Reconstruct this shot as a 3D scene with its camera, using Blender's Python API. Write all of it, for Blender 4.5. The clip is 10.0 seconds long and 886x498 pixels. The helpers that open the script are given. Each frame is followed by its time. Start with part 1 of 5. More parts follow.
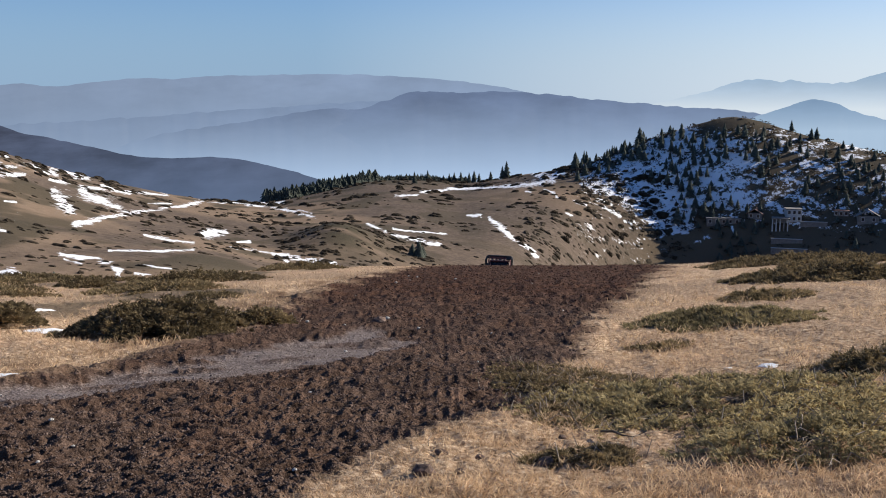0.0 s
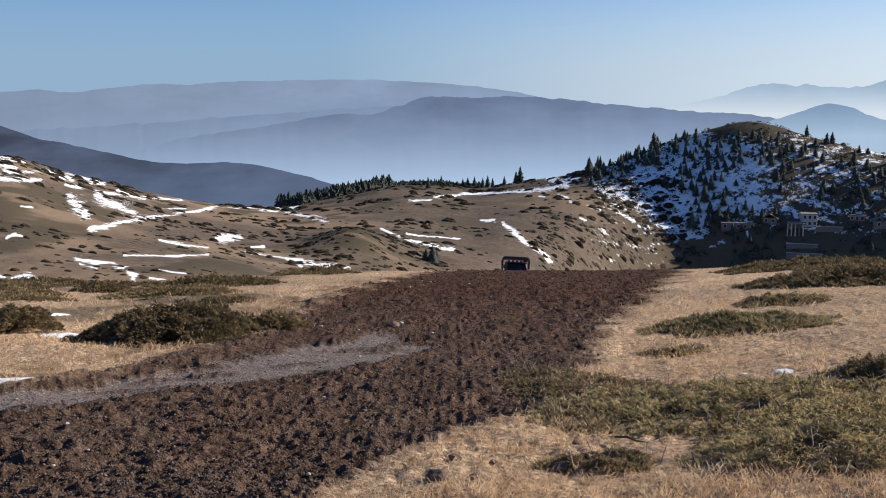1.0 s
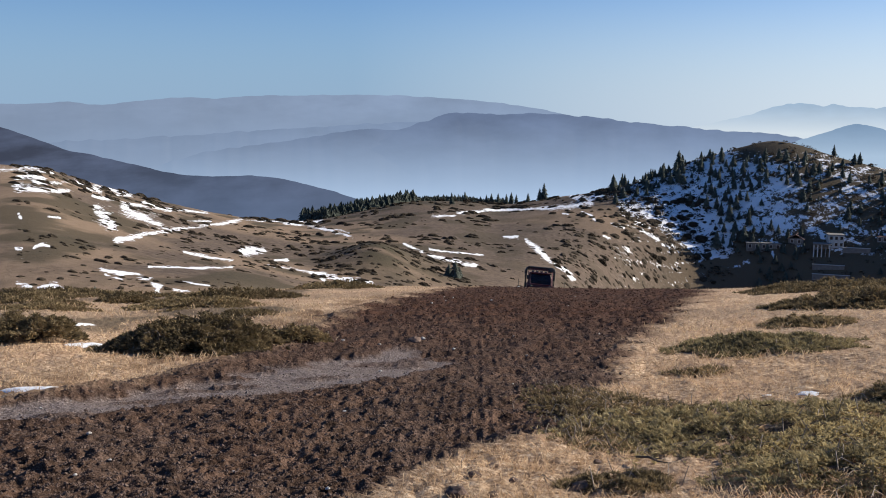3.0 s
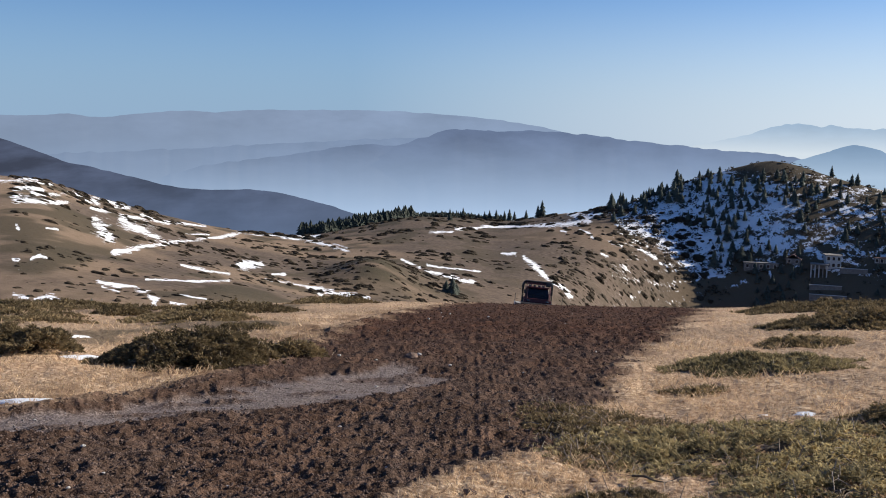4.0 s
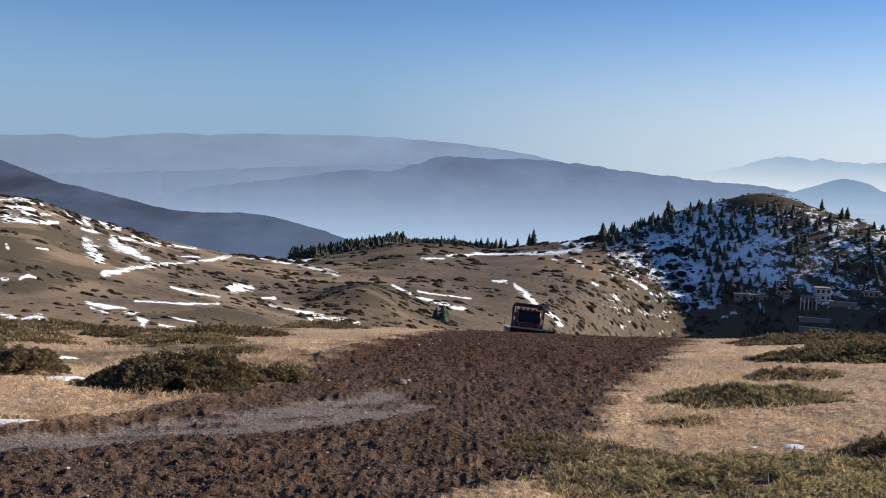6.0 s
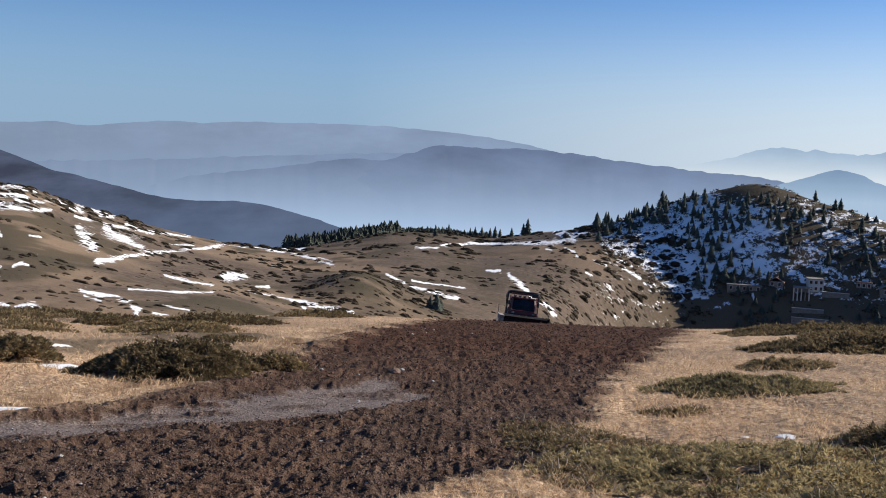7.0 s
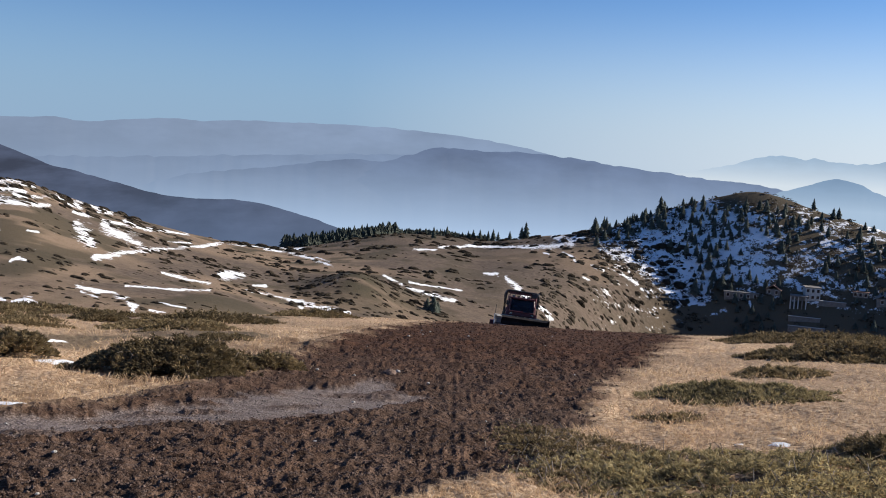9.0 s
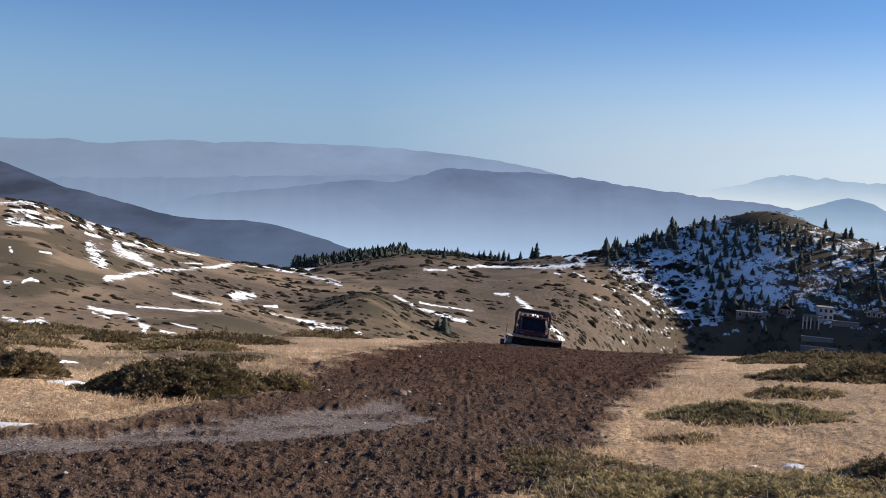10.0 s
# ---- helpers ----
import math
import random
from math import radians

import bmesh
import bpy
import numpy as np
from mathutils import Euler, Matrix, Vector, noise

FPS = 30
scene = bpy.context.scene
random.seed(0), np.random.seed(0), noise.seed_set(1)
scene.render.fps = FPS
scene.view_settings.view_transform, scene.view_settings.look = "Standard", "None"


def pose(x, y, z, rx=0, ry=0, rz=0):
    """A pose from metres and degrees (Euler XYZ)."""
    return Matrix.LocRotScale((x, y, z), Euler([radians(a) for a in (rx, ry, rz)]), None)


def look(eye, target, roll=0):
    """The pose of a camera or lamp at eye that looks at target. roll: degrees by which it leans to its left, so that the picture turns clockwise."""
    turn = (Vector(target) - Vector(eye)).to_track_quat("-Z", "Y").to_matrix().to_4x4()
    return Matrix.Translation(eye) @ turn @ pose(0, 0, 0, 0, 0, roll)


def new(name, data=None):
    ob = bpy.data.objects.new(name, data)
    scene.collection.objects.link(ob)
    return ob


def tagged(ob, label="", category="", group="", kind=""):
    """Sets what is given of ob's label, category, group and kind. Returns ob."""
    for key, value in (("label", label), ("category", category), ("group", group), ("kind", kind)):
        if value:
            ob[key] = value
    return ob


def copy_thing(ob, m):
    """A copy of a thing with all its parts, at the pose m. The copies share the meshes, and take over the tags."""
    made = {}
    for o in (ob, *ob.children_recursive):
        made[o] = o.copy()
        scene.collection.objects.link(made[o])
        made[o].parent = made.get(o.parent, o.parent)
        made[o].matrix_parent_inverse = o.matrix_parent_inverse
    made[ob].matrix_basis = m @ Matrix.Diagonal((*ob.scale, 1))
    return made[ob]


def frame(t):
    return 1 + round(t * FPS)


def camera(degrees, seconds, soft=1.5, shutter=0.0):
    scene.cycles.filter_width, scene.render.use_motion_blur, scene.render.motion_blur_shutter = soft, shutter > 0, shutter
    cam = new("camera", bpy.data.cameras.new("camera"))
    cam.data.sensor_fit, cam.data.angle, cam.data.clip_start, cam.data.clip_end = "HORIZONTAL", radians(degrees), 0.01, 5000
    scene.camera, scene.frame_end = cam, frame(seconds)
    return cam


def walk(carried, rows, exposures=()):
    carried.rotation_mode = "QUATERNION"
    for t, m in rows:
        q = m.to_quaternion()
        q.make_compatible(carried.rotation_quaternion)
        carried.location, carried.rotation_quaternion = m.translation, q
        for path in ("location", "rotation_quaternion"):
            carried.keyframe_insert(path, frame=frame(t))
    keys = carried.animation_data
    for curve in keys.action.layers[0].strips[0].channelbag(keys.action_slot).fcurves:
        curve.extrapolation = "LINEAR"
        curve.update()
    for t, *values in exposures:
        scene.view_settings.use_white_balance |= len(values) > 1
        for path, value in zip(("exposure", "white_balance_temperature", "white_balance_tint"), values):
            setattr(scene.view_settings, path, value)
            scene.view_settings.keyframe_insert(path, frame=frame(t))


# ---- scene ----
# The camera is held in the hand at one spot and turns.
cam = camera(50, 10.0, soft=0.95)
walk(cam, [
    (0.0, pose(0, 0, 1.65, 80.846, 0.300, -0.047)),
    (0.5, pose(0, 0, 1.65, 80.994, 0.372, 0.300)),
    (1.0, pose(0, 0, 1.65, 81.148, 0.424, 0.763)),
    (1.5, pose(0, 0, 1.65, 81.293, 0.432, 1.280)),
    (2.0, pose(0, 0, 1.65, 81.449, 0.298, 1.740)),
    (2.5, pose(0, 0, 1.65, 81.725, 0.084, 2.070)),
    (4.0, pose(0, 0, 1.65, 83.070, -0.862, 2.191)),
    (4.5, pose(0, 0, 1.65, 83.619, -1.206, 2.071)),
    (5.0, pose(0, 0, 1.65, 84.211, -1.499, 1.977)),
    (5.5, pose(0, 0, 1.65, 84.731, -1.732, 1.893)),
    (7.0, pose(0, 0, 1.65, 84.046, -2.138, 1.434)),
    (7.5, pose(0, 0, 1.65, 83.535, -2.415, 1.240)),
    (8.0, pose(0, 0, 1.65, 83.440, -2.694, 1.153)),
    (8.5, pose(0, 0, 1.65, 83.693, -2.982, 1.220)),
    (9.0, pose(0, 0, 1.65, 84.178, -3.144, 1.410)),
    (9.5, pose(0, 0, 1.65, 84.724, -3.097, 1.695)),
    (10.0, pose(0, 0, 1.65, 85.370, -2.967, 2.035)),
])

# ---- light: a low winter sun ahead on the right, clear sky with haze ----
SUN_TURN, SUN_UP = 71, 25
world = bpy.data.worlds.new("world")
scene.world = world
world.use_nodes = True
sky = world.node_tree.nodes.new("ShaderNodeTexSky")
sky.sky_type, sky.sun_disc = "NISHITA", False
sky.sun_elevation, sky.sun_rotation = radians(SUN_UP), radians(SUN_TURN)
sky.altitude, sky.air_density, sky.dust_density, sky.ozone_density = 1800, 1.0, 0.1, 2.0
tree = world.node_tree
back = tree.nodes["Background"]
back.inputs[1].default_value = 0.060
aim = tree.nodes.new("ShaderNodeTexCoord").outputs["Generated"]
part_z = tree.nodes.new("ShaderNodeSeparateXYZ")
tree.links.new(aim, part_z.inputs[0])
haze = tree.nodes.new("ShaderNodeValToRGB")
haze.color_ramp.interpolation = "EASE"
haze.color_ramp.elements[0].position, haze.color_ramp.elements[0].color = 0.0, (0.92, 0.92, 0.92, 1)
haze.color_ramp.elements[1].position, haze.color_ramp.elements[1].color = 0.18, (0, 0, 0, 1)
tree.links.new(part_z.outputs[2], haze.inputs[0])
toward = tree.nodes.new("ShaderNodeVectorMath")
toward.operation = "DOT_PRODUCT"
toward.inputs[1].default_value = (math.sin(radians(SUN_TURN)), math.cos(radians(SUN_TURN)), 0)
tree.links.new(aim, toward.inputs[0])
glow = tree.nodes.new("ShaderNodeValToRGB")
glow.color_ramp.elements[0].position, glow.color_ramp.elements[0].color = 0.2, (3.3, 4.9, 7.0, 1)
glow.color_ramp.elements[1].position, glow.color_ramp.elements[1].color = 1.0, (10.9, 11.4, 11.8, 1)
tree.links.new(toward.outputs["Value"], glow.inputs[0])
veil = tree.nodes.new("ShaderNodeMix")
veil.data_type = "RGBA"
tree.links.new(haze.outputs[0], veil.inputs[0])
clear = tree.nodes.new("ShaderNodeMix")
clear.data_type, clear.blend_type, clear.inputs[0].default_value = "RGBA", "MULTIPLY", 1.0
clear.inputs[7].default_value = (0.72, 0.98, 1.32, 1)
tree.links.new(sky.outputs[0], clear.inputs[6])
tree.links.new(clear.outputs[2], veil.inputs[6])
tree.links.new(glow.outputs[0], veil.inputs[7])
tree.links.new(veil.outputs[2], back.inputs[0])
lamp = bpy.data.lights.new("sun", "SUN")
lamp.energy, lamp.angle, lamp.color = 5.0, radians(0.5), (1, 0.91, 0.78)
sun = new("sun", lamp)
a, e = radians(SUN_TURN), radians(SUN_UP)
sun.matrix_world = look((0, 0, 300), (-300 * math.sin(a) * math.cos(e), -300 * math.cos(a) * math.cos(e), 300 - 300 * math.sin(e)))
scene.view_settings.exposure = 0.52


# ---- materials ----
def material(name):
    m = bpy.data.materials.new(name)
    m.use_nodes = True
    return m, m.node_tree, m.node_tree.nodes["Principled BSDF"]


def node(tree, kind, **values):
    n = tree.nodes.new(kind)
    for key, value in values.items():
        n.inputs[key.replace("_", " ")].default_value = value
    return n


def coords(tree):
    return tree.nodes.new("ShaderNodeTexCoord").outputs["Object"]


def grain(tree, vector, scale, detail=4, rough=0.6):
    n = node(tree, "ShaderNodeTexNoise", Scale=scale, Detail=detail, Roughness=rough)
    tree.links.new(vector, n.inputs["Vector"])
    return n.outputs["Fac"]


def ramp(tree, fac, *stops):
    n = tree.nodes.new("ShaderNodeValToRGB")
    el = n.color_ramp.elements
    while len(el) < len(stops):
        el.new(0.5)
    for s, (at, c) in zip(el, stops):
        s.position, s.color = at, (*c, 1)
    tree.links.new(fac, n.inputs[0])
    return n.outputs[0]


def mix(tree, fac, c1, c2, how="MIX"):
    n = tree.nodes.new("ShaderNodeMix")
    n.data_type, n.blend_type = "RGBA", how
    for socket, v in zip((n.inputs[0], n.inputs[6], n.inputs[7]), (fac, c1, c2)):
        if isinstance(v, (int, float)):
            socket.default_value = v
        elif isinstance(v, tuple):
            socket.default_value = (*v, 1)
        else:
            tree.links.new(v, socket)
    return n.outputs[2]


def sums(tree, op, p, q, clamp=False):
    n = tree.nodes.new("ShaderNodeMath")
    n.operation, n.use_clamp = op, clamp
    for socket, v in zip(n.inputs, (p, q)):
        if isinstance(v, (int, float)):
            socket.default_value = v
        else:
            tree.links.new(v, socket)
    return n.outputs[0]


def bumpy(tree, bsdf, height, strength, distance):
    n = node(tree, "ShaderNodeBump", Strength=strength, Distance=distance)
    tree.links.new(height, n.inputs["Height"])
    tree.links.new(n.outputs[0], bsdf.inputs["Normal"])


def surface(name, dark, light, scale=3.0, rough=0.7, metal=0.0, gloss=0.5, bump=0.3, distance=0.01, vary=0.0, fine=6.0, thin=0.0, soil=False):
    """A plain worn surface: two colours by noise at two scales, relief, and a shade of its own for each object."""
    m, tree, bsdf = material(name)
    v = coords(tree)
    n1, n2 = grain(tree, v, scale), grain(tree, v, scale * fine, 3)
    both = sums(tree, "ADD", sums(tree, "MULTIPLY", n1, 0.6), sums(tree, "MULTIPLY", n2, 0.4))
    c = ramp(tree, both, (0.36, dark), (0.64, light))
    if vary:
        info = tree.nodes.new("ShaderNodeObjectInfo").outputs["Random"]
        geo = tree.nodes.new("ShaderNodeNewGeometry").outputs["Random Per Island"]
        both2 = sums(tree, "ADD", sums(tree, "MULTIPLY", info, 0.5), sums(tree, "MULTIPLY", geo, 0.5))
        k = ramp(tree, both2, (0.0, (1 - vary,) * 3), (1.0, (1 + vary,) * 3))
        c = mix(tree, 1.0, c, k, "MULTIPLY")
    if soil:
        c = far_soil(tree, v, c)
    tree.links.new(c, bsdf.inputs["Base Color"])
    bsdf.inputs["Roughness"].default_value, bsdf.inputs["Metallic"].default_value = rough, metal
    bsdf.inputs["Specular IOR Level"].default_value = gloss
    if bump:
        bumpy(tree, bsdf, n2, bump, distance)
    if thin:
        leaf, both_ways = tree.nodes.new("ShaderNodeBsdfTranslucent"), tree.nodes.new("ShaderNodeMixShader")
        tree.links.new(c, leaf.inputs[0])
        both_ways.inputs[0].default_value = thin
        tree.links.new(bsdf.outputs[0], both_ways.inputs[1])
        tree.links.new(leaf.outputs[0], both_ways.inputs[2])
        tree.links.new(both_ways.outputs[0], tree.nodes["Material Output"].inputs[0])
    return m


def far_soil(tree, v, c):
    """Soil further down the track: darker and redder in patches than the earth nearby."""
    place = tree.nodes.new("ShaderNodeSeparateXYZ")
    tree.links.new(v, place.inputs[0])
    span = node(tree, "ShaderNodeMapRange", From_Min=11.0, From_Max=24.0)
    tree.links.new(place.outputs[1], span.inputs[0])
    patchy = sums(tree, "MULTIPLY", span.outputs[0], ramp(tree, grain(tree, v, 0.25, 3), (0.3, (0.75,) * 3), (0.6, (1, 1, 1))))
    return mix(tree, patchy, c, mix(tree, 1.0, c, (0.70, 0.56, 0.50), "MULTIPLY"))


def ground_material():
    m, tree, bsdf = material("mountain_ground")
    v = coords(tree)
    one = tree.nodes.new("ShaderNodeAttribute")
    one.attribute_name = "cover"
    two = tree.nodes.new("ShaderNodeAttribute")
    two.attribute_name = "growth"
    split1, split2 = tree.nodes.new("ShaderNodeSeparateColor"), tree.nodes.new("ShaderNodeSeparateColor")
    tree.links.new(one.outputs["Color"], split1.inputs[0])
    tree.links.new(two.outputs["Color"], split2.inputs[0])
    mud, gravel, snow = split1.outputs
    straw, heath, bare = split2.outputs
    big, mid, small, tiny = (grain(tree, v, s, d) for s, d in ((0.09, 5), (0.8, 5), (6, 5), (45, 4)))
    turf = ramp(tree, mid, (0.3, (0.064, 0.050, 0.042)), (0.5, (0.110, 0.086, 0.070)), (0.72, (0.164, 0.130, 0.106)))
    turf = mix(tree, big, turf, mix(tree, 1.0, turf, (1.25, 1.2, 1.1), "MULTIPLY"))
    thatch = grain(tree, v, 16, 5, 0.7)
    hay = ramp(tree, thatch, (0.34, (0.15, 0.084, 0.048)), (0.49, (0.54, 0.37, 0.23)), (0.62, (0.88, 0.68, 0.48)))
    hay = mix(tree, ramp(tree, small, (0.46, (0, 0, 0)), (0.68, (0.6,) * 3)), hay, (0.25, 0.15, 0.088))
    hay = mix(tree, ramp(tree, mid, (0.47, (0, 0, 0)), (0.68, (0.55,) * 3)), hay, (0.38, 0.235, 0.145))
    c = mix(tree, straw, turf, hay)
    shrub = ramp(tree, small, (0.35, (0.040, 0.036, 0.025)), (0.7, (0.105, 0.086, 0.056)))
    c = mix(tree, heath, c, shrub)
    soil = ramp(tree, small, (0.3, (0.10, 0.058, 0.034)), (0.7, (0.21, 0.13, 0.08)))
    c = mix(tree, bare, c, soil)
    blend = sums(tree, "ADD", sums(tree, "MULTIPLY", tiny, 0.45), sums(tree, "MULTIPLY", grain(tree, v, 7, 6, 0.75), 0.55))
    earth = ramp(tree, blend, (0.38, (0.038, 0.025, 0.018)), (0.52, (0.100, 0.065, 0.049)), (0.66, (0.205, 0.141, 0.110)))
    along = tree.nodes.new("ShaderNodeVectorMath")
    along.operation, along.inputs[1].default_value = "MULTIPLY", (1, 0.3, 1)
    tree.links.new(v, along.inputs[0])
    lumps = grain(tree, along.outputs[0], 3.4, 5, 0.8)
    earth = mix(tree, ramp(tree, lumps, (0.38, (0.6,) * 3), (0.54, (0, 0, 0))), earth, (0.030, 0.019, 0.014))
    earth = mix(tree, ramp(tree, mid, (0.4, (0, 0, 0)), (0.65, (0.7,) * 3)), earth, mix(tree, 1.0, earth, (1.25, 1.12, 1.0), "MULTIPLY"))
    c = mix(tree, mud, c, far_soil(tree, v, earth))
    grit = ramp(tree, tiny, (0.34, (0.070, 0.052, 0.045)), (0.52, (0.155, 0.119, 0.104)), (0.66, (0.34, 0.285, 0.262)))
    c = mix(tree, gravel, c, grit)
    edge = sums(tree, "ADD", snow, sums(tree, "MULTIPLY", sums(tree, "SUBTRACT", grain(tree, v, 0.6, 8, 0.75), 0.5), 2.6))
    edge = ramp(tree, edge, (0.52, (0, 0, 0)), (0.58, (1, 1, 1)))
    c = mix(tree, edge, c, (0.86, 0.88, 0.92))
    tree.links.new(c, bsdf.inputs["Base Color"])
    wet = ramp(tree, mid, (0.35, (0.6,) * 3), (0.65, (0.9,) * 3))
    tree.links.new(mix(tree, gravel, (0.92,) * 3, wet), bsdf.inputs["Roughness"])
    tree.links.new(mix(tree, gravel, (0.06,) * 3, (0.16,) * 3), bsdf.inputs["Specular IOR Level"])
    relief = sums(tree, "ADD", sums(tree, "MULTIPLY", small, 0.7), sums(tree, "MULTIPLY", tiny, 0.3))
    relief = sums(tree, "ADD", relief, sums(tree, "MULTIPLY", grain(tree, v, 2.0, 4), 1.2))
    bumpy(tree, bsdf, relief, 0.9, 0.08)
    return m


def far_material(name, low, high, z_low, z_high, dull, glow, fold=0.006, fold_shade=0.24):
    """Plain glowing backdrop of distance: haze painted into its colour, paler towards the valley."""
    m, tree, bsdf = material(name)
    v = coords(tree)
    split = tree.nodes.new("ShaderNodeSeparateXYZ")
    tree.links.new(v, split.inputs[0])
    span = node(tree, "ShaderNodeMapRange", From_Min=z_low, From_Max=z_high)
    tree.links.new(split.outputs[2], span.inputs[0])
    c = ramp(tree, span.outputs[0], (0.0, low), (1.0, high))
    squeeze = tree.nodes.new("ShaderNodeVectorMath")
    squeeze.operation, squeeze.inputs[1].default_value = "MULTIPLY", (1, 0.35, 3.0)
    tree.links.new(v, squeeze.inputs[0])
    # Fold shading comes from noise in the colour, not from the slopes.
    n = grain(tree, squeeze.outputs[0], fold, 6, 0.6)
    c2 = mix(tree, sums(tree, "MULTIPLY", span.outputs[0], 0.55), c, ramp(tree, n, (0.35, tuple((1 - fold_shade) * q for q in high)), (0.65, tuple((1 + fold_shade) * q for q in high))))
    # Brighter towards +x: sunward haze glow put into the colour.
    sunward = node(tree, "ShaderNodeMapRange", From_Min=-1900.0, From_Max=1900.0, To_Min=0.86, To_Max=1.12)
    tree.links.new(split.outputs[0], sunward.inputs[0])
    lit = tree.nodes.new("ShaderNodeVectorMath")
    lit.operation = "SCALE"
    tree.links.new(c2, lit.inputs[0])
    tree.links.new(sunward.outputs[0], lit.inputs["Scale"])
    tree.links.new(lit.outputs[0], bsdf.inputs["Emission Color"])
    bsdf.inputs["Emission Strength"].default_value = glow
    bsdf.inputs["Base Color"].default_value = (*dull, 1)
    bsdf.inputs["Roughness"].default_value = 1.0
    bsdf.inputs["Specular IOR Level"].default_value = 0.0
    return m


GROUND = ground_material()
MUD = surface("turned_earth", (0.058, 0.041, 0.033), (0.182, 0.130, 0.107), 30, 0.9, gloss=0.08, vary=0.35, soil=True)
STRAW = surface("dry_grass", (0.38, 0.245, 0.135), (0.90, 0.68, 0.45), 5, 0.85, gloss=0.15, bump=0, vary=0.35, thin=0.35)
JUNIPER = surface("juniper_needles", (0.105, 0.086, 0.045), (0.55, 0.445, 0.235), 2.5, 0.75, gloss=0.2, bump=0, vary=0.6, thin=0.35)
JUNIPER_DARK = surface("dark_juniper_needles", (0.070, 0.055, 0.029), (0.36, 0.268, 0.145), 2.5, 0.75, gloss=0.2, bump=0, vary=0.6, thin=0.3)
GRIT = surface("grey_grit", (0.08, 0.064, 0.058), (0.32, 0.28, 0.265), 30, 0.75, vary=0.5)
HEATH = surface("dwarf_shrub", (0.030, 0.025, 0.018), (0.088, 0.068, 0.047), 1.5, 0.85, gloss=0.1, bump=0, vary=0.4, thin=0.2)
NEEDLE = surface("spruce_needles", (0.056, 0.071, 0.060), (0.138, 0.152, 0.124), 0.8, 0.85, gloss=0.15, bump=0, vary=0.4, thin=0.25)
BARK = surface("bark", (0.05, 0.036, 0.026), (0.13, 0.10, 0.075), 8, 0.9, vary=0.2)
TWIG = surface("dead_wood", (0.15, 0.115, 0.085), (0.34, 0.28, 0.22), 20, 0.85, vary=0.4)
SNOW = surface("old_snow", (0.72, 0.75, 0.80), (0.90, 0.91, 0.93), 6, 0.7, bump=0.4, distance=0.03)
STONE = surface("pale_stone", (0.26, 0.24, 0.22), (0.55, 0.53, 0.50), 14, 0.85, vary=0.25)


# ---- building helpers ----
def mesh_of(name, verts, faces, smooth_faces=False):
    me = bpy.data.meshes.new(name)
    me.from_pydata([tuple(p) for p in verts], [], faces)
    if smooth_faces:
        me.polygons.foreach_set("use_smooth", [True] * len(me.polygons))
    me.update()
    return me


def arrays(name, verts, faces, mat, smooth_faces=False):
    """A mesh out of big numpy arrays (all faces with as many corners)."""
    me = bpy.data.meshes.new(name)
    k = faces.shape[1]
    me.vertices.add(len(verts))
    me.vertices.foreach_set("co", np.ascontiguousarray(verts, dtype=np.float32).ravel())
    me.loops.add(faces.size)
    me.loops.foreach_set("vertex_index", np.ascontiguousarray(faces, dtype=np.int32).ravel())
    me.polygons.add(len(faces))
    me.polygons.foreach_set("loop_start", np.arange(0, faces.size, k, dtype=np.int32))
    me.polygons.foreach_set("use_smooth", np.full(len(faces), smooth_faces))
    me.materials.append(mat)
    me.update(calc_edges=True)
    return me


def part(name, bm, mat, parent, label="", smooth_faces=False):
    me = bpy.data.meshes.new(name)
    bm.to_mesh(me)
    bm.free()
    me.materials.append(mat)
    if smooth_faces:
        me.polygons.foreach_set("use_smooth", [True] * len(me.polygons))
    ob = new(name, me)
    ob.parent = parent
    return tagged(ob, label)


def empty(name, m=None):
    ob = new(name)
    ob.empty_display_size = 0.1
    if m is not None:
        ob.matrix_basis = m
    return ob


def box(bm, x0, y0, z0, x1, y1, z1, bevel=0.0):
    made = bmesh.ops.create_cube(bm, size=1, matrix=Matrix.LocRotScale(((x0 + x1) / 2, (y0 + y1) / 2, (z0 + z1) / 2), None, (x1 - x0, y1 - y0, z1 - z0)))
    if bevel:
        edges = {ed for vert in made["verts"] for ed in vert.link_edges}
        bmesh.ops.bevel(bm, geom=list(edges), offset=bevel, segments=2, profile=0.5, affect="EDGES")
    return bm


def tube(bm, points, radius, sides=8):
    """A round bar along points; radius may be one number or one for each point."""
    radii = radius if isinstance(radius, (list, tuple)) else [radius] * len(points)
    pts = [Vector(p) for p in points]
    rings = []
    for k, p in enumerate(pts):
        d = (pts[min(k + 1, len(pts) - 1)] - pts[max(k - 1, 0)]).normalized()
        q = d.to_track_quat("Z", "Y")
        rings.append([bm.verts.new(p + q @ Vector((radii[k] * math.cos(2 * math.pi * s / sides), radii[k] * math.sin(2 * math.pi * s / sides), 0))) for s in range(sides)])
    for r1, r2 in zip(rings, rings[1:]):
        for s in range(sides):
            bm.faces.new((r1[s], r1[(s + 1) % sides], r2[(s + 1) % sides], r2[s]))
    bm.faces.new(rings[0][::-1])
    bm.faces.new(rings[-1])
    return bm


def extrude_profile(bm, outline, x0, x1):
    """A prism along x of an outline in (y, z)."""
    left = [bm.verts.new((x0, y, z)) for y, z in outline]
    right = [bm.verts.new((x1, y, z)) for y, z in outline]
    n = len(outline)
    for k in range(n):
        bm.faces.new((left[k], left[(k + 1) % n], right[(k + 1) % n], right[k]))
    bm.faces.new(left[::-1])
    bm.faces.new(right)
    bmesh.ops.recalc_face_normals(bm, faces=bm.faces)
    return bm


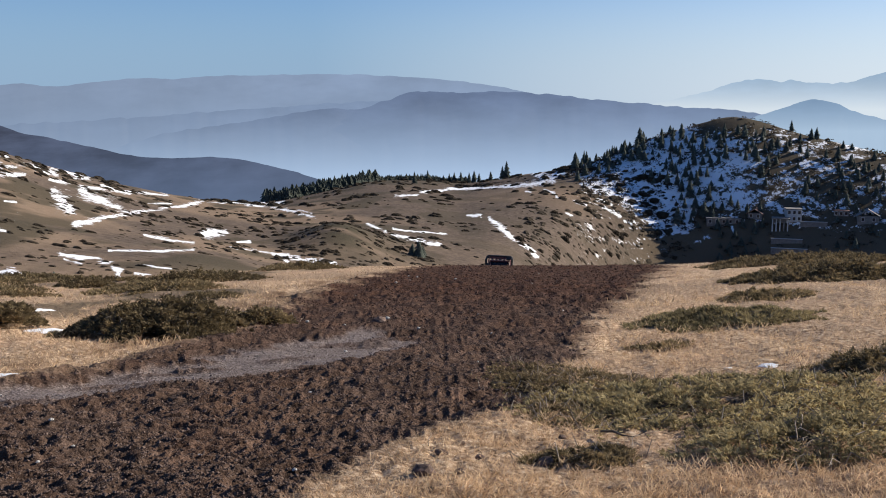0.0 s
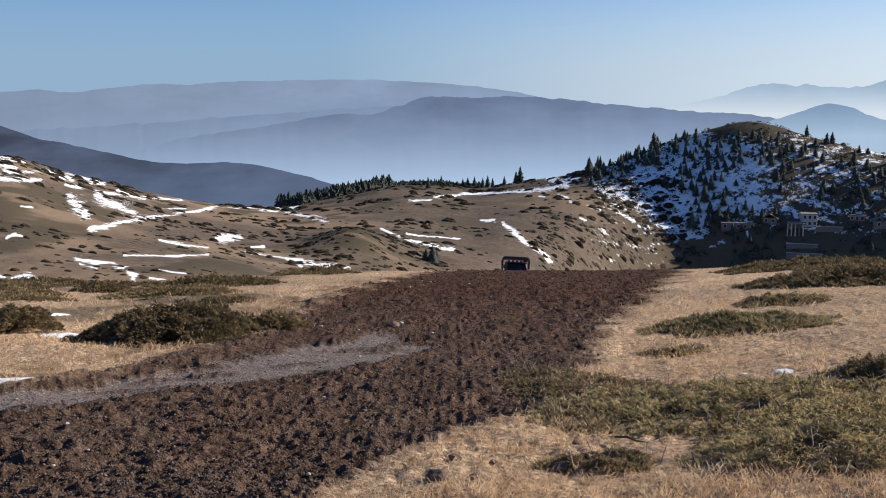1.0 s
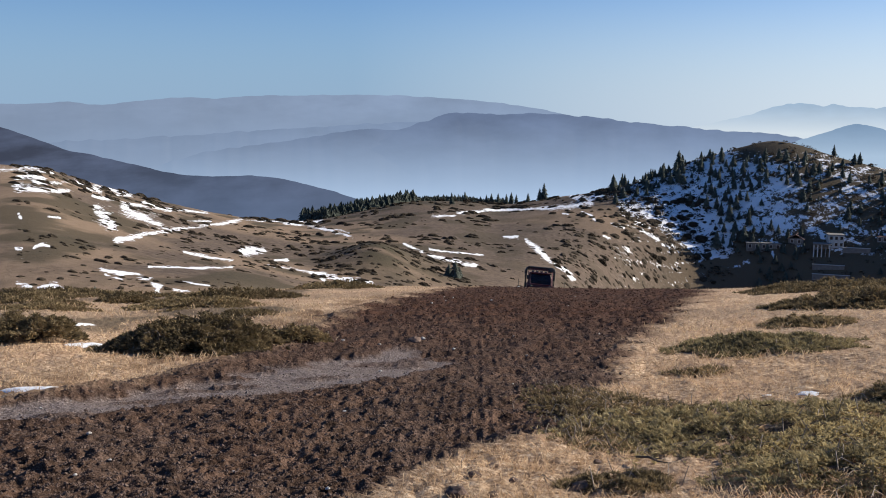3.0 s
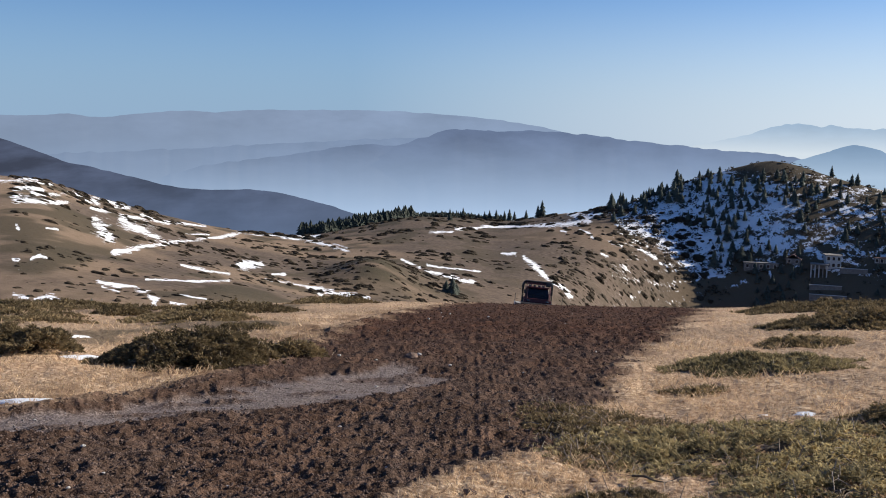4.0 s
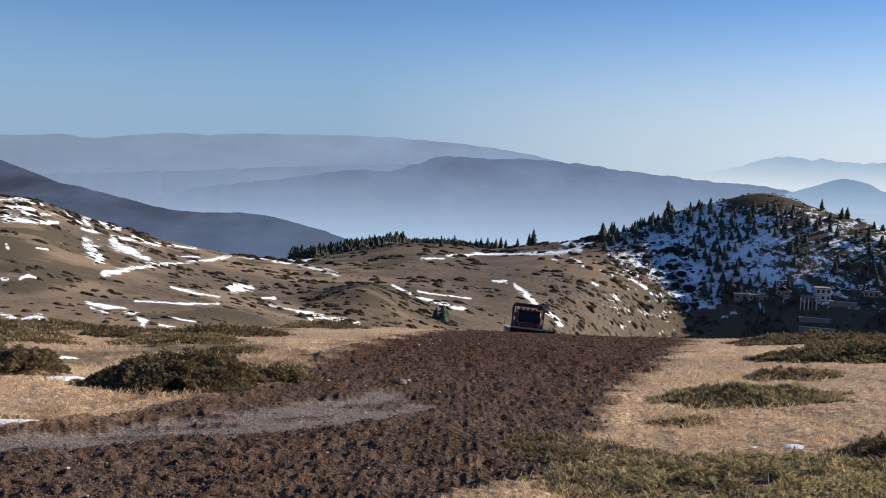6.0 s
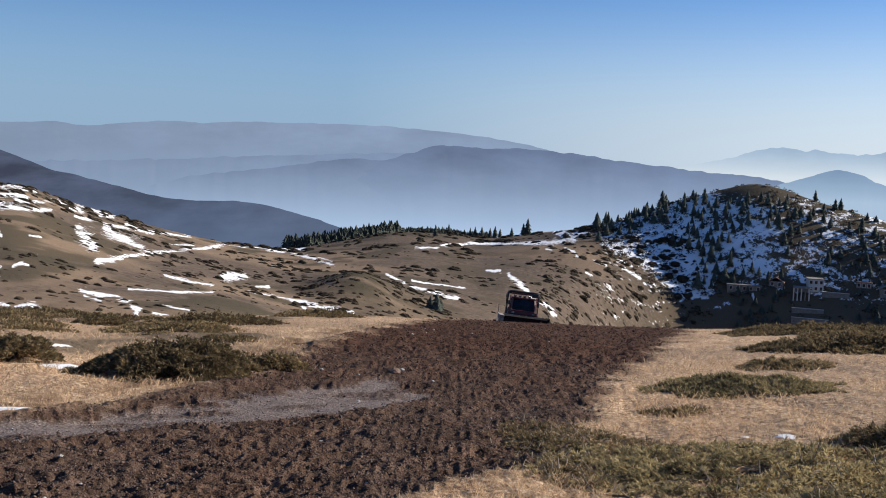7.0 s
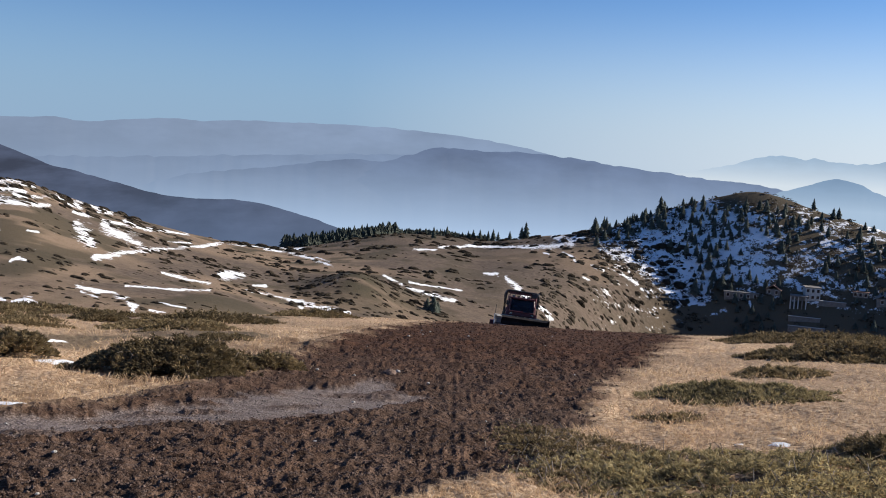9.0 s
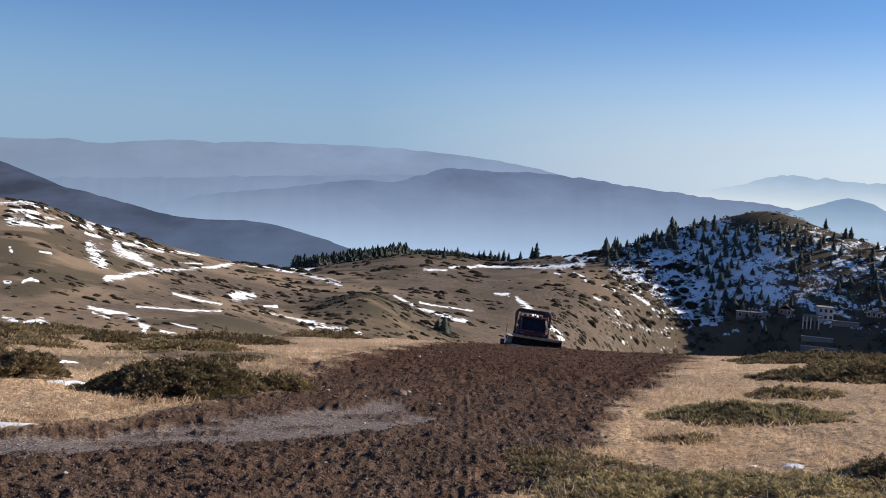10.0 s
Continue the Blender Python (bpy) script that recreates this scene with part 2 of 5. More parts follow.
# ---- lie of the land: heights from bearing (degrees, 0 ahead) and distance ----
def hash01(i, j, seed):
    n = (i.astype(np.int64) * 374761393 + j.astype(np.int64) * 668265263 + seed * 974634777) & 0xFFFFFFFF
    n = ((n ^ (n >> 13)) * 1274126177) & 0xFFFFFFFF
    n = ((n ^ (n >> 16)) * 2246822519) & 0xFFFFFFFF
    return ((n ^ (n >> 15)) & 0xFFFFFF) / float(0xFFFFFF)


def vnoise(x, y, seed=0):
    """Value noise, about -1 to 1."""
    i, j = np.floor(x), np.floor(y)
    u, v = x - i, y - j
    u, v = u * u * (3 - 2 * u), v * v * (3 - 2 * v)
    a, b = hash01(i, j, seed), hash01(i + 1, j, seed)
    c, d = hash01(i, j + 1, seed), hash01(i + 1, j + 1, seed)
    return 2 * (a + (b - a) * u + (c - a) * v + (a - b - c + d) * u * v) - 1


def fbm(x, y, octaves=4, seed=0):
    total, gain = 0, 0.5
    for k in range(octaves):
        total = total + gain * vnoise(x + 17.3 * k, y - 9.1 * k, seed + k)
        x, y, gain = 1.9 * x + 0.6 * y, 1.9 * y - 0.6 * x, gain * 0.5
    return total


BEARINGS = np.arange(-180, 180.01, 0.25)


def profile(knots, sigma=1.0):
    """A smooth curve over the bearing through the knots (bearing, value)."""
    b, v = zip(*knots)
    line = np.interp(BEARINGS, b, v)
    k = np.exp(-0.5 * (np.arange(-24, 25) * 0.25 / sigma) ** 2)
    line = np.convolve(np.pad(line, 24, mode="edge"), k / k.sum(), mode="valid")
    return lambda th: np.interp(th, BEARINGS, line)


EYE = 1.65
brow_drop = profile([(-180, -0.10), (-90, 0.03), (-40, 0.165), (-25.4, 0.172), (-21, 0.182), (-14.7, 0.181), (-9.7, 0.179),
                     (-3.2, 0.180), (4, 0.180), (10.8, 0.178), (15.7, 0.172), (20.4, 0.164), (25.3, 0.158), (40, 0.14), (90, 0.02), (180, -0.10)])
brow_dist = profile([(-180, 80), (-26, 55), (-15, 60), (-9, 68), (11, 70), (16, 62), (26, 52), (180, 80)])
foot_dist = profile([(-180, 90), (-26, 85), (-15, 95), (-8, 135), (3, 175), (6, 212), (9, 275), (11, 315), (13, 330), (17, 335), (26, 325), (45, 310), (180, 90)])
foot_drop = profile([(-180, 0.15), (-26, 0.170), (-15, 0.176), (-8, 0.184), (3, 0.190), (9, 0.200), (13, 0.215), (26, 0.205), (180, 0.15)])
sky_dist = profile([(-180, 300), (-26, 250), (-14, 370), (-10, 430), (-3, 480), (1, 500), (4, 470), (7, 440), (12, 430), (17, 425), (26, 410), (180, 300)])
sky_drop = profile([(-180, 0.05), (-45, 0.02), (-25.0, 0.050), (-22.2, 0.068), (-19.2, 0.084), (-16.1, 0.098), (-14.2, 0.104), (-10.3, 0.108),
                    (-7.6, 0.099), (-5, 0.090), (-3, 0.087), (-1, 0.088), (1.2, 0.092), (3.9, 0.086), (7.2, 0.076), (9.2, 0.068), (12.1, 0.046), (14.2, 0.032),
                    (16.5, 0.021), (18, 0.024), (19.9, 0.036), (24.8, 0.057), (40, 0.08), (180, 0.05)], 0.6)


def base_height(x, y):
    r = np.hypot(x, y) + 1e-6
    th = np.degrees(np.arctan2(x, y))
    rc, rf, rs = brow_dist(th), foot_dist(th), sky_dist(th)
    df, ds = foot_drop(th), sky_drop(th)
    q = 0.003 * np.maximum(r - rc, 0) ** 2 / r
    near = brow_drop(th) + EYE / r * np.clip(1 - r / rc, 0, None) ** 2 + 0.3 * q / (0.3 + q)
    t = np.clip(np.log(r / rf) / np.log(rs / rf), 0, 1)
    w = 0.0012 * np.maximum(r - rs, 0) ** 2 / r
    far = df + (ds - df) * (1 - (1 - t) ** 1.35) + 0.35 * np.maximum(rf / r - 1, 0) + 0.11 * w / (0.11 + w)
    low = np.minimum(near, far)
    drop = low - 0.008 * np.log1p(np.exp(-np.abs(near - far) / 0.008)) * np.clip(r / 60 - 0.6, 0, 1)
    return EYE - r * drop


XL_Y, XL_X = (3.0, 6.0, 9.4, 10.7, 11.7, 13.1, 15.4, 17.6, 21.5, 26.3, 34.5, 49.0, 75.0, 130.0), (-9.0, -7.0, -4.8, -4.15, -3.8, -3.5, -3.2, -3.4, -3.5, -3.5, -3.2, -2.0, 1.5, 3.0)
XR_Y, XR_X = (2.0, 5.5, 6.1, 6.75, 7.35, 8.3, 9.95, 11.8, 14.5, 17.5, 22.3, 31.0, 45.6, 70.0, 130.0), (-2.2, -0.7, -0.5, -0.1, 0.15, 0.9, 1.2, 1.7, 2.4, 3.3, 4.7, 7.2, 11.6, 15.6, 19.0)
GRAVEL = ((-7.5, 3.5, 0.6), (-5.2, 7.3, 0.6), (-4.1, 8.6, 0.55), (-3.3, 9.75, 0.65), (-2.55, 10.8, 0.9), (-1.7, 12.0, 1.3), (-1.25, 13.2, 0.95), (-1.1, 14.4, 0.4))


def smooth(e0, e1, v):
    t = np.clip((v - e0) / (e1 - e0), 0, 1)
    return t * t * (3 - 2 * t)


def near_line(x, y, points):
    """Signed share of the half-width at which (x, y) lies from a line of points (x, y, half-width): above 0 inside."""
    best = np.full(np.shape(x), -9.0)
    for (ax, ay, aw), (bx, by, bw) in zip(points, points[1:]):
        dx, dy = bx - ax, by - ay
        t = np.clip(((x - ax) * dx + (y - ay) * dy) / (dx * dx + dy * dy), 0, 1)
        d = np.hypot(x - ax - t * dx, y - ay - t * dy)
        best = np.maximum(best, 1 - d / (aw + (bw - aw) * t))
    return best


def mud_cover(x, y):
    r = np.hypot(x, y)
    wob = (fbm(x / 1.3, y / 1.3, 4, 5) * 0.8 + fbm(x / 0.3, y / 0.3, 2, 8) * 0.25) * np.clip(r / 9, 0.5, 2.0)
    inside = np.minimum(x - np.interp(y, XL_Y, XL_X), np.interp(y, XR_Y, XR_X) - x)
    soft = np.clip(r / 26, 0.3, 1.3)
    m = smooth(-0.5, 0.9, (inside + wob * 0.55) / soft)
    return m * smooth(-3, 1, y) * (1 - smooth(125, 140, y))


def gravel_cover(x, y):
    g = near_line(x, y, GRAVEL) + fbm(x / 0.7, y / 0.7, 4, 21) * 0.75
    ridged = 1 - 0.65 * smooth(0.14, 0.30, fbm((x + 0.45 * y) / 1.6, (y - 0.45 * x) / 0.35, 3, 23) - 0.10 + 0.25 * smooth(13, 15, y))
    return smooth(0.08, 0.34, g) * ridged


# old snow along hollows and the old path: bearing, angle below the eye, half-width, all in degrees
SNOW_RIDGE = (
    ((-26.28, 3.37, 0.17), (-25.57, 3.30, 0.17), (-25.01, 3.51, 0.14)),
    ((-26.32, 3.92, 0.24), (-25.19, 4.06, 0.17), (-23.76, 4.18, 0.10)),
    ((-25.45, 3.65, 0.14), (-24.17, 3.76, 0.10)),
    ((-23.43, 3.62, 0.14), (-22.86, 3.96, 0.17), (-22.14, 4.21, 0.14)),
    ((-26.23, 2.76, 0.10), (-25.40, 2.87, 0.10), (-24.56, 3.15, 0.07)),
    ((-22.26, 3.85, 0.07), (-21.39, 4.20, 0.10), (-20.49, 4.49, 0.10)),
    ((-22.45, 4.45, 0.10), (-21.72, 4.70, 0.10)),
    ((-21.42, 4.75, 0.07), (-20.07, 5.09, 0.10), (-19.31, 5.28, 0.07)),
    ((-19.75, 4.91, 0.10), (-19.00, 5.29, 0.10), (-18.23, 5.49, 0.07)),
    ((-18.62, 5.31, 0.07), (-17.44, 5.48, 0.07), (-16.17, 5.59, 0.05)),
)
SNOW_PATH = (
    ((-21.40, 7.01, 0.17), (-20.48, 6.90, 0.20), (-19.54, 6.71, 0.12)),
    ((-19.54, 6.71, 0.12), (-18.44, 6.60, 0.14), (-16.85, 6.46, 0.10)),
    ((-16.85, 6.46, 0.10), (-15.24, 6.26, 0.10), (-14.25, 6.02, 0.10)),
    ((-22.34, 5.16, 0.20), (-21.92, 5.63, 0.41), (-21.57, 6.29, 0.34)),
    ((-20.84, 5.25, 0.27), (-20.25, 5.57, 0.27), (-19.50, 5.96, 0.20)),
    ((-19.50, 5.96, 0.20), (-18.59, 6.49, 0.17), (-18.19, 6.67, 0.10)),
    ((-26.42, 5.41, 0.10), (-26.27, 5.60, 0.07)),
    ((-25.70, 7.27, 0.07), (-25.26, 7.11, 0.15), (-24.89, 7.23, 0.07)),
    ((-24.95, 5.55, 0.07), (-24.29, 5.64, 0.07)),
    ((-17.47, 6.04, 0.04), (-16.03, 6.10, 0.05)),
    ((-26.55, 7.25, 0.10), (-26.30, 7.23, 0.09)),
)
SNOW_HOLLOWS = (
    ((-14.66, 8.03, 0.10), (-14.00, 7.92, 0.31), (-13.02, 7.92, 0.17)),
    ((-17.62, 7.86, 0.07), (-16.29, 8.23, 0.09), (-14.85, 8.50, 0.07)),
    ((-22.26, 8.69, 0.14), (-21.06, 9.00, 0.17), (-20.29, 9.11, 0.14)),
    ((-20.29, 9.11, 0.14), (-19.53, 9.46, 0.17), (-19.08, 9.86, 0.24)),
    ((-19.08, 9.86, 0.20), (-19.20, 10.25, 0.17)),
    ((-21.98, 9.10, 0.10), (-21.08, 9.36, 0.07)),
    ((-18.30, 10.07, 0.10), (-17.42, 10.30, 0.09)),
    ((-26.70, 9.29, 0.14), (-26.00, 9.48, 0.10)),
    ((-25.57, 9.61, 0.14), (-24.84, 9.54, 0.27), (-24.18, 9.76, 0.10)),
    ((-19.65, 8.72, 0.05), (-16.97, 8.90, 0.06), (-14.86, 8.87, 0.05)),
    ((-12.38, 8.53, 0.07), (-11.64, 8.52, 0.09)),
    ((-17.80, 9.63, 0.04), (-16.21, 9.96, 0.05)),
)
SNOW_KNOLL = (
    ((-12.72, 8.82, 0.07), (-11.39, 9.04, 0.10), (-10.39, 9.22, 0.10)),
    ((-10.39, 9.22, 0.14), (-9.22, 9.53, 0.20), (-8.03, 9.81, 0.20)),
    ((-8.03, 9.81, 0.17), (-6.60, 9.99, 0.10)),
    ((-10.16, 9.36, 0.07), (-9.39, 9.80, 0.10)),
    ((-4.57, 7.66, 0.07), (-3.88, 7.95, 0.10), (-2.86, 8.38, 0.12)),
    ((-2.86, 8.38, 0.12), (-1.31, 8.74, 0.12), (-0.28, 8.96, 0.17)),
    ((-3.02, 7.89, 0.07), (-2.34, 8.10, 0.07), (0.24, 8.30, 0.07)),
    ((1.55, 7.16, 0.09), (2.30, 7.22, 0.09)),
    ((2.81, 7.43, 0.12), (3.40, 7.78, 0.17), (3.84, 8.22, 0.20)),
    ((3.84, 8.22, 0.17), (4.36, 8.64, 0.14)),
    ((4.63, 8.84, 0.10), (5.21, 9.15, 0.15), (5.66, 9.70, 0.14)),
)
SNOW_BOWL = (
    ((6.19, 5.60, 0.07), (6.63, 5.80, 0.09), (6.90, 6.07, 0.07)),
    ((7.77, 6.17, 0.07), (8.55, 6.43, 0.12)),
    ((9.20, 6.02, 0.07), (10.20, 6.44, 0.09)),
    ((9.64, 6.59, 0.10), (10.71, 7.11, 0.14)),
    ((10.98, 7.44, 0.07), (11.71, 7.63, 0.09)),
    ((4.94, 5.71, 0.05), (5.42, 5.78, 0.05)),
    ((7.39, 6.99, 0.07), (7.79, 7.16, 0.07)),
    ((-12.45, 6.14, 0.04), (-11.63, 6.30, 0.07), (-9.47, 6.67, 0.09)),
    ((-9.47, 6.67, 0.09), (-7.63, 7.19, 0.07)),
    ((-11.30, 6.28, 0.04), (-9.46, 6.22, 0.09)),
    ((-8.70, 6.72, 0.04), (-7.89, 6.94, 0.05)),
    ((-2.90, 5.96, 0.09), (-1.53, 5.90, 0.07)),
    ((-14.12, 6.06, 0.04), (-12.46, 6.18, 0.04)),
)
SNOW_SADDLE = (
    ((-1.29, 5.76, 0.12), (0.25, 5.57, 0.07), (2.64, 5.47, 0.07)),
    ((2.64, 5.47, 0.07), (4.33, 5.37, 0.14), (6.02, 5.19, 0.17)),
    ((5.51, 4.62, 0.14), (6.01, 4.82, 0.27), (6.62, 4.99, 0.24)),
    ((6.68, 4.68, 0.17), (8.01, 4.44, 0.17), (9.07, 4.20, 0.14)),
    ((8.36, 5.18, 0.20), (9.69, 5.64, 0.27), (10.68, 6.06, 0.34)),
    ((10.68, 6.06, 0.34), (11.52, 6.66, 0.37), (12.08, 7.12, 0.31)),
    ((13.56, 6.95, 0.34), (14.27, 7.13, 0.48), (14.54, 7.59, 0.41)),
    ((14.71, 8.72, 0.07), (15.83, 8.21, 0.10)),
    ((16.19, 7.54, 0.07), (17.35, 7.07, 0.10)),
    ((17.06, 7.61, 0.10), (17.30, 8.09, 0.10)),
    ((19.05, 6.23, 0.20), (19.67, 6.53, 0.17)),
)


def snow_cover(x, y, z):
    """Likeliness of old snow: streaks in hollows, and the shaded face of the wooded hill."""
    r = np.hypot(x, y) + 0.01
    th = np.degrees(np.arctan2(x, y))
    down = np.degrees((EYE - z) / r)
    cover = np.zeros(np.shape(x))
    far = smooth(75, 90, r) * (1 - smooth(520, 560, r))
    wt = th + 0.16 * fbm(x / 4, y / 9, 4, 74)
    wd = down + 0.10 * fbm(x / 4, y / 9, 4, 75)
    seen = (np.abs(th) < 30) & (r > 75) & (r < 560)
    line_cover = np.zeros(int(seen.sum()))
    for line in (*SNOW_RIDGE, *SNOW_PATH, *SNOW_HOLLOWS, *SNOW_KNOLL, *SNOW_BOWL, *SNOW_SADDLE):
        line_cover = np.maximum(line_cover, np.clip(0.46 + 0.5 * near_line(wt[seen], wd[seen], line), 0, 0.86))
    broken = smooth(-0.42, 0.02, fbm(x / 3.0, down * 5.0, 4, 77))
    cover[seen] = line_cover * (0.6 + 0.4 * broken[seen])
    # the shaded north face: a sheet broken by rows of low scrub, thinner and patchy further east
    low = np.interp(th, (7.4, 8.0, 9.35, 10.5, 12.0, 12.7, 14.0, 14.7, 15.2, 30), (4.6, 4.95, 5.45, 6.1, 7.25, 8.0, 8.2, 8.0, 6.6, 6.6))
    high = np.interp(th, (8.0, 9.5, 12.2, 14.2, 16, 18, 20, 30), (3.2, 2.6, 1.9, 2.0, 2.4, 2.9, 4.0, 4.6))
    face = smooth(0.12, -0.12, down - low + 0.35 * fbm(x / 9, y / 16, 3, 72)) * smooth(-0.5, 0.5, down - high + 1.0 * fbm(x / 14, y / 22, 3, 78)) * smooth(7.4, 8.6, th)
    rows = fbm((x + 0.5 * y) / 9, down * 5.5 + x / 40, 4, 71)
    west = 1 - smooth(14.2, 15.4, th + 0.4 * fbm(x / 8, y / 12, 2, 79))
    mid = smooth(14.2, 15.4, th) * (1 - smooth(17.0, 19.5, th))
    east = smooth(14.5, 16.5, th) * smooth(1.3, 2.4, down) * smooth(8.2, 6.8, down)
    sheet = face * (west * (0.92 + 0.62 * rows) + mid * (0.76 + 0.8 * rows))
    dabs = fbm(x / 4, down * 5.5, 4, 76)
    sheet = np.maximum(sheet, east * (0.36 + 0.85 * dabs))
    cover = np.maximum(cover, sheet * smooth(235, 300, r) * (1 - smooth(455, 480, r)))
    dots = fbm(x / 5, down * 4.0, 3, 73)
    bowl = smooth(7, 9, th) * (1 - smooth(13, 15, th)) * smooth(200, 240, r) + smooth(-16, -21, th) * smooth(190, 230, r)
    cover = np.maximum(cover, bowl * (0.16 + 0.8 * dots) * far)
    return np.clip(cover, 0, 1)


def fine_height(x, y):
    """The land with its small forms: clods in the turned earth, tussocks, humps."""
    r = np.hypot(x, y)
    z = base_height(x, y)
    z = z + fbm(x / 34, y / 34, 4, 31) * 0.0045 * r * smooth(60, 160, r) * 0.6
    z = z + fbm(x / 2.6, y / 2.6, 3, 41) * 0.10 * smooth(2, 12, r) * (1 - smooth(90, 160, r))
    th = np.degrees(np.arctan2(x, y))
    z = z + 4.5 * np.exp(-((th + 6.4) / 2.6) ** 2 - ((r - 190) / 26) ** 2)
    mud, gra = mud_cover(x, y), gravel_cover(x, y)
    near = 1 - smooth(60, 95, r)
    bend = 0.15 * vnoise(x / 0.7, y / 0.7, 55)
    clod = (0.5 - np.abs(vnoise(x / 0.24 + bend, (y - 0.12 * x + bend) / 0.095, 51))) * 0.054 + (0.5 - np.abs(vnoise(x / 0.10, y / 0.052, 52))) * 0.046
    clod = clod + fbm(x / 1.5, (y - 0.15 * x) / 0.30, 4, 53) * 0.066 + vnoise(x / 0.05, y / 0.045, 56) * 0.010
    clod = clod + fbm(x / 0.22, y / 0.42, 3, 57) * 0.07 * smooth(10, 24, r)
    furrow = 0.014 * np.sin((x * 0.92 - y * 0.38) * 7.0 + 2.2 * fbm(x / 1.5, y / 1.5, 2, 54))
    rough = mud * (1 - 0.85 * gra) * near * smooth(3.2, 4.6, r)
    z = z + rough * (clod + furrow)
    lip = np.exp(-((x - np.interp(y, XL_Y, XL_X) - 0.25) / 0.35) ** 2) * near * smooth(5, 8, y)
    z = z + lip * 0.06 - gra * 0.02 * near
    z = z + (1 - mud) * near * (np.abs(vnoise(x / 0.16, y / 0.16, 61)) * 0.035 + vnoise(x / 0.5, y / 0.5, 62) * 0.03)
    return z


def scrub_cover(x, y):
    """Brown scrub among the pale grass on the western side of the slope."""
    r, az = np.hypot(x, y), np.degrees(np.arctan2(x, y))
    return smooth(0.0, 0.22, fbm(x / 3.0, y / 6, 4, 86)) * smooth(-5, -10, az) * smooth(15, 21, r) * (1 - smooth(80, 100, r))


def distances():
    r, rows = 0.0, []
    while r < 4600:
        rows.append(r)
        if r < 4.2:
            r += 0.16
        elif r < 110:
            r += min(0.00075 * r * r, 0.012 * r)
        elif r < 520:
            r += 0.0048 * r
        else:
            r *= 1.09
    return np.array(rows)


def ground():
    inner = np.linspace(-32, 32, 860)
    outer = np.linspace(32, 328, 112)[1:-1]
    th = np.radians(np.concatenate([inner, outer]))
    rows = distances()
    rr, tt = np.meshgrid(rows, th, indexing="ij")
    x, y = (rr * np.sin(tt)).ravel(), (rr * np.cos(tt)).ravel()
    verts = np.stack([x, y, fine_height(x, y)], 1)
    n, m = len(rows), len(th)
    i, j = np.meshgrid(np.arange(n - 1), np.arange(m), indexing="ij")
    k = (j + 1) % m
    faces = np.stack([i * m + j, (i + 1) * m + j, (i + 1) * m + k, i * m + k], -1).reshape(-1, 4)[:, ::-1]
    verts = np.vstack([verts, [[0, 0, 0]]])
    me = arrays("ground", verts, faces, GROUND, True)
    mud, gra, snow = mud_cover(x, y), gravel_cover(x, y), snow_cover(x, y, verts[:-1, 2])
    r, az = np.hypot(x, y), np.degrees(np.arctan2(x, y))
    straw = (1 - smooth(60, 100, r)) * np.clip(0.85 - 0.35 * smooth(-8, -14, az) * smooth(17, 26, r) + 0.6 * fbm(x / 5, y / 5, 3, 81), 0, 1)
    straw = np.maximum(straw, 0.30 * smooth(-0.1, 0.3, fbm(x / 60, y / 60, 3, 82)))
    straw = np.maximum(straw, 0.26 * smooth(230, 150, r) * smooth(-0.35, 0.15, fbm(x / 12, y / 24, 3, 87)))
    hill = smooth(9, 14, az) * smooth(180, 280, r) + smooth(-1, 4, 4 - np.abs(az + 4)) * smooth(400, 440, r)
    # More straw at the hill foot: its pale colour stands in for haze there.
    straw = np.maximum(straw, 0.55 * smooth(11, 14, az) * smooth(250, 300, r) * smooth(0.10, 0.15, (EYE - base_height(x, y)) / np.maximum(r, 1)))
    mound = np.exp(-((az + 6.0) / 3.2) ** 2 - ((r - 185) / 30) ** 2)
    heath = np.clip(hill * 0.75 + mound * 1.1 * smooth(-0.5, 0.15, fbm(x / 6, y / 6, 3, 84)), 0, 1)
    heath = np.maximum(heath, 0.8 * smooth(0.02, 0.30, fbm(x / 9, y / 16, 4, 83)) * smooth(60, 110, r) * (0.4 + 0.6 * smooth(6, -8, az)))
    heath = np.maximum(heath, 0.65 * scrub_cover(x, y))
    left = x - np.interp(y, XL_Y, XL_X)
    bare = np.exp(-((left + 0.55) / 0.6) ** 2) * (1 - mud) * smooth(0.0, 0.2, fbm(x / 1.1, y / 1.1, 3, 85) + 0.22) * (1 - smooth(25, 45, r))
    one = np.ones_like(x)
    for name, cols in (("cover", (mud, gra * mud, snow, one)), ("growth", (straw, heath, bare, one))):
        layer = me.attributes.new(name, "FLOAT_COLOR", "POINT")
        data = np.vstack([np.stack(cols, 1), [[0, 0, 0, 1]]]).astype(np.float32)
        layer.data.foreach_set("color", data.ravel())
    ob = new("ground", me)
    return tagged(ob, "mountain pasture of dry straw grass, turned brown earth and old snow", "ground", kind="structure")


ground()


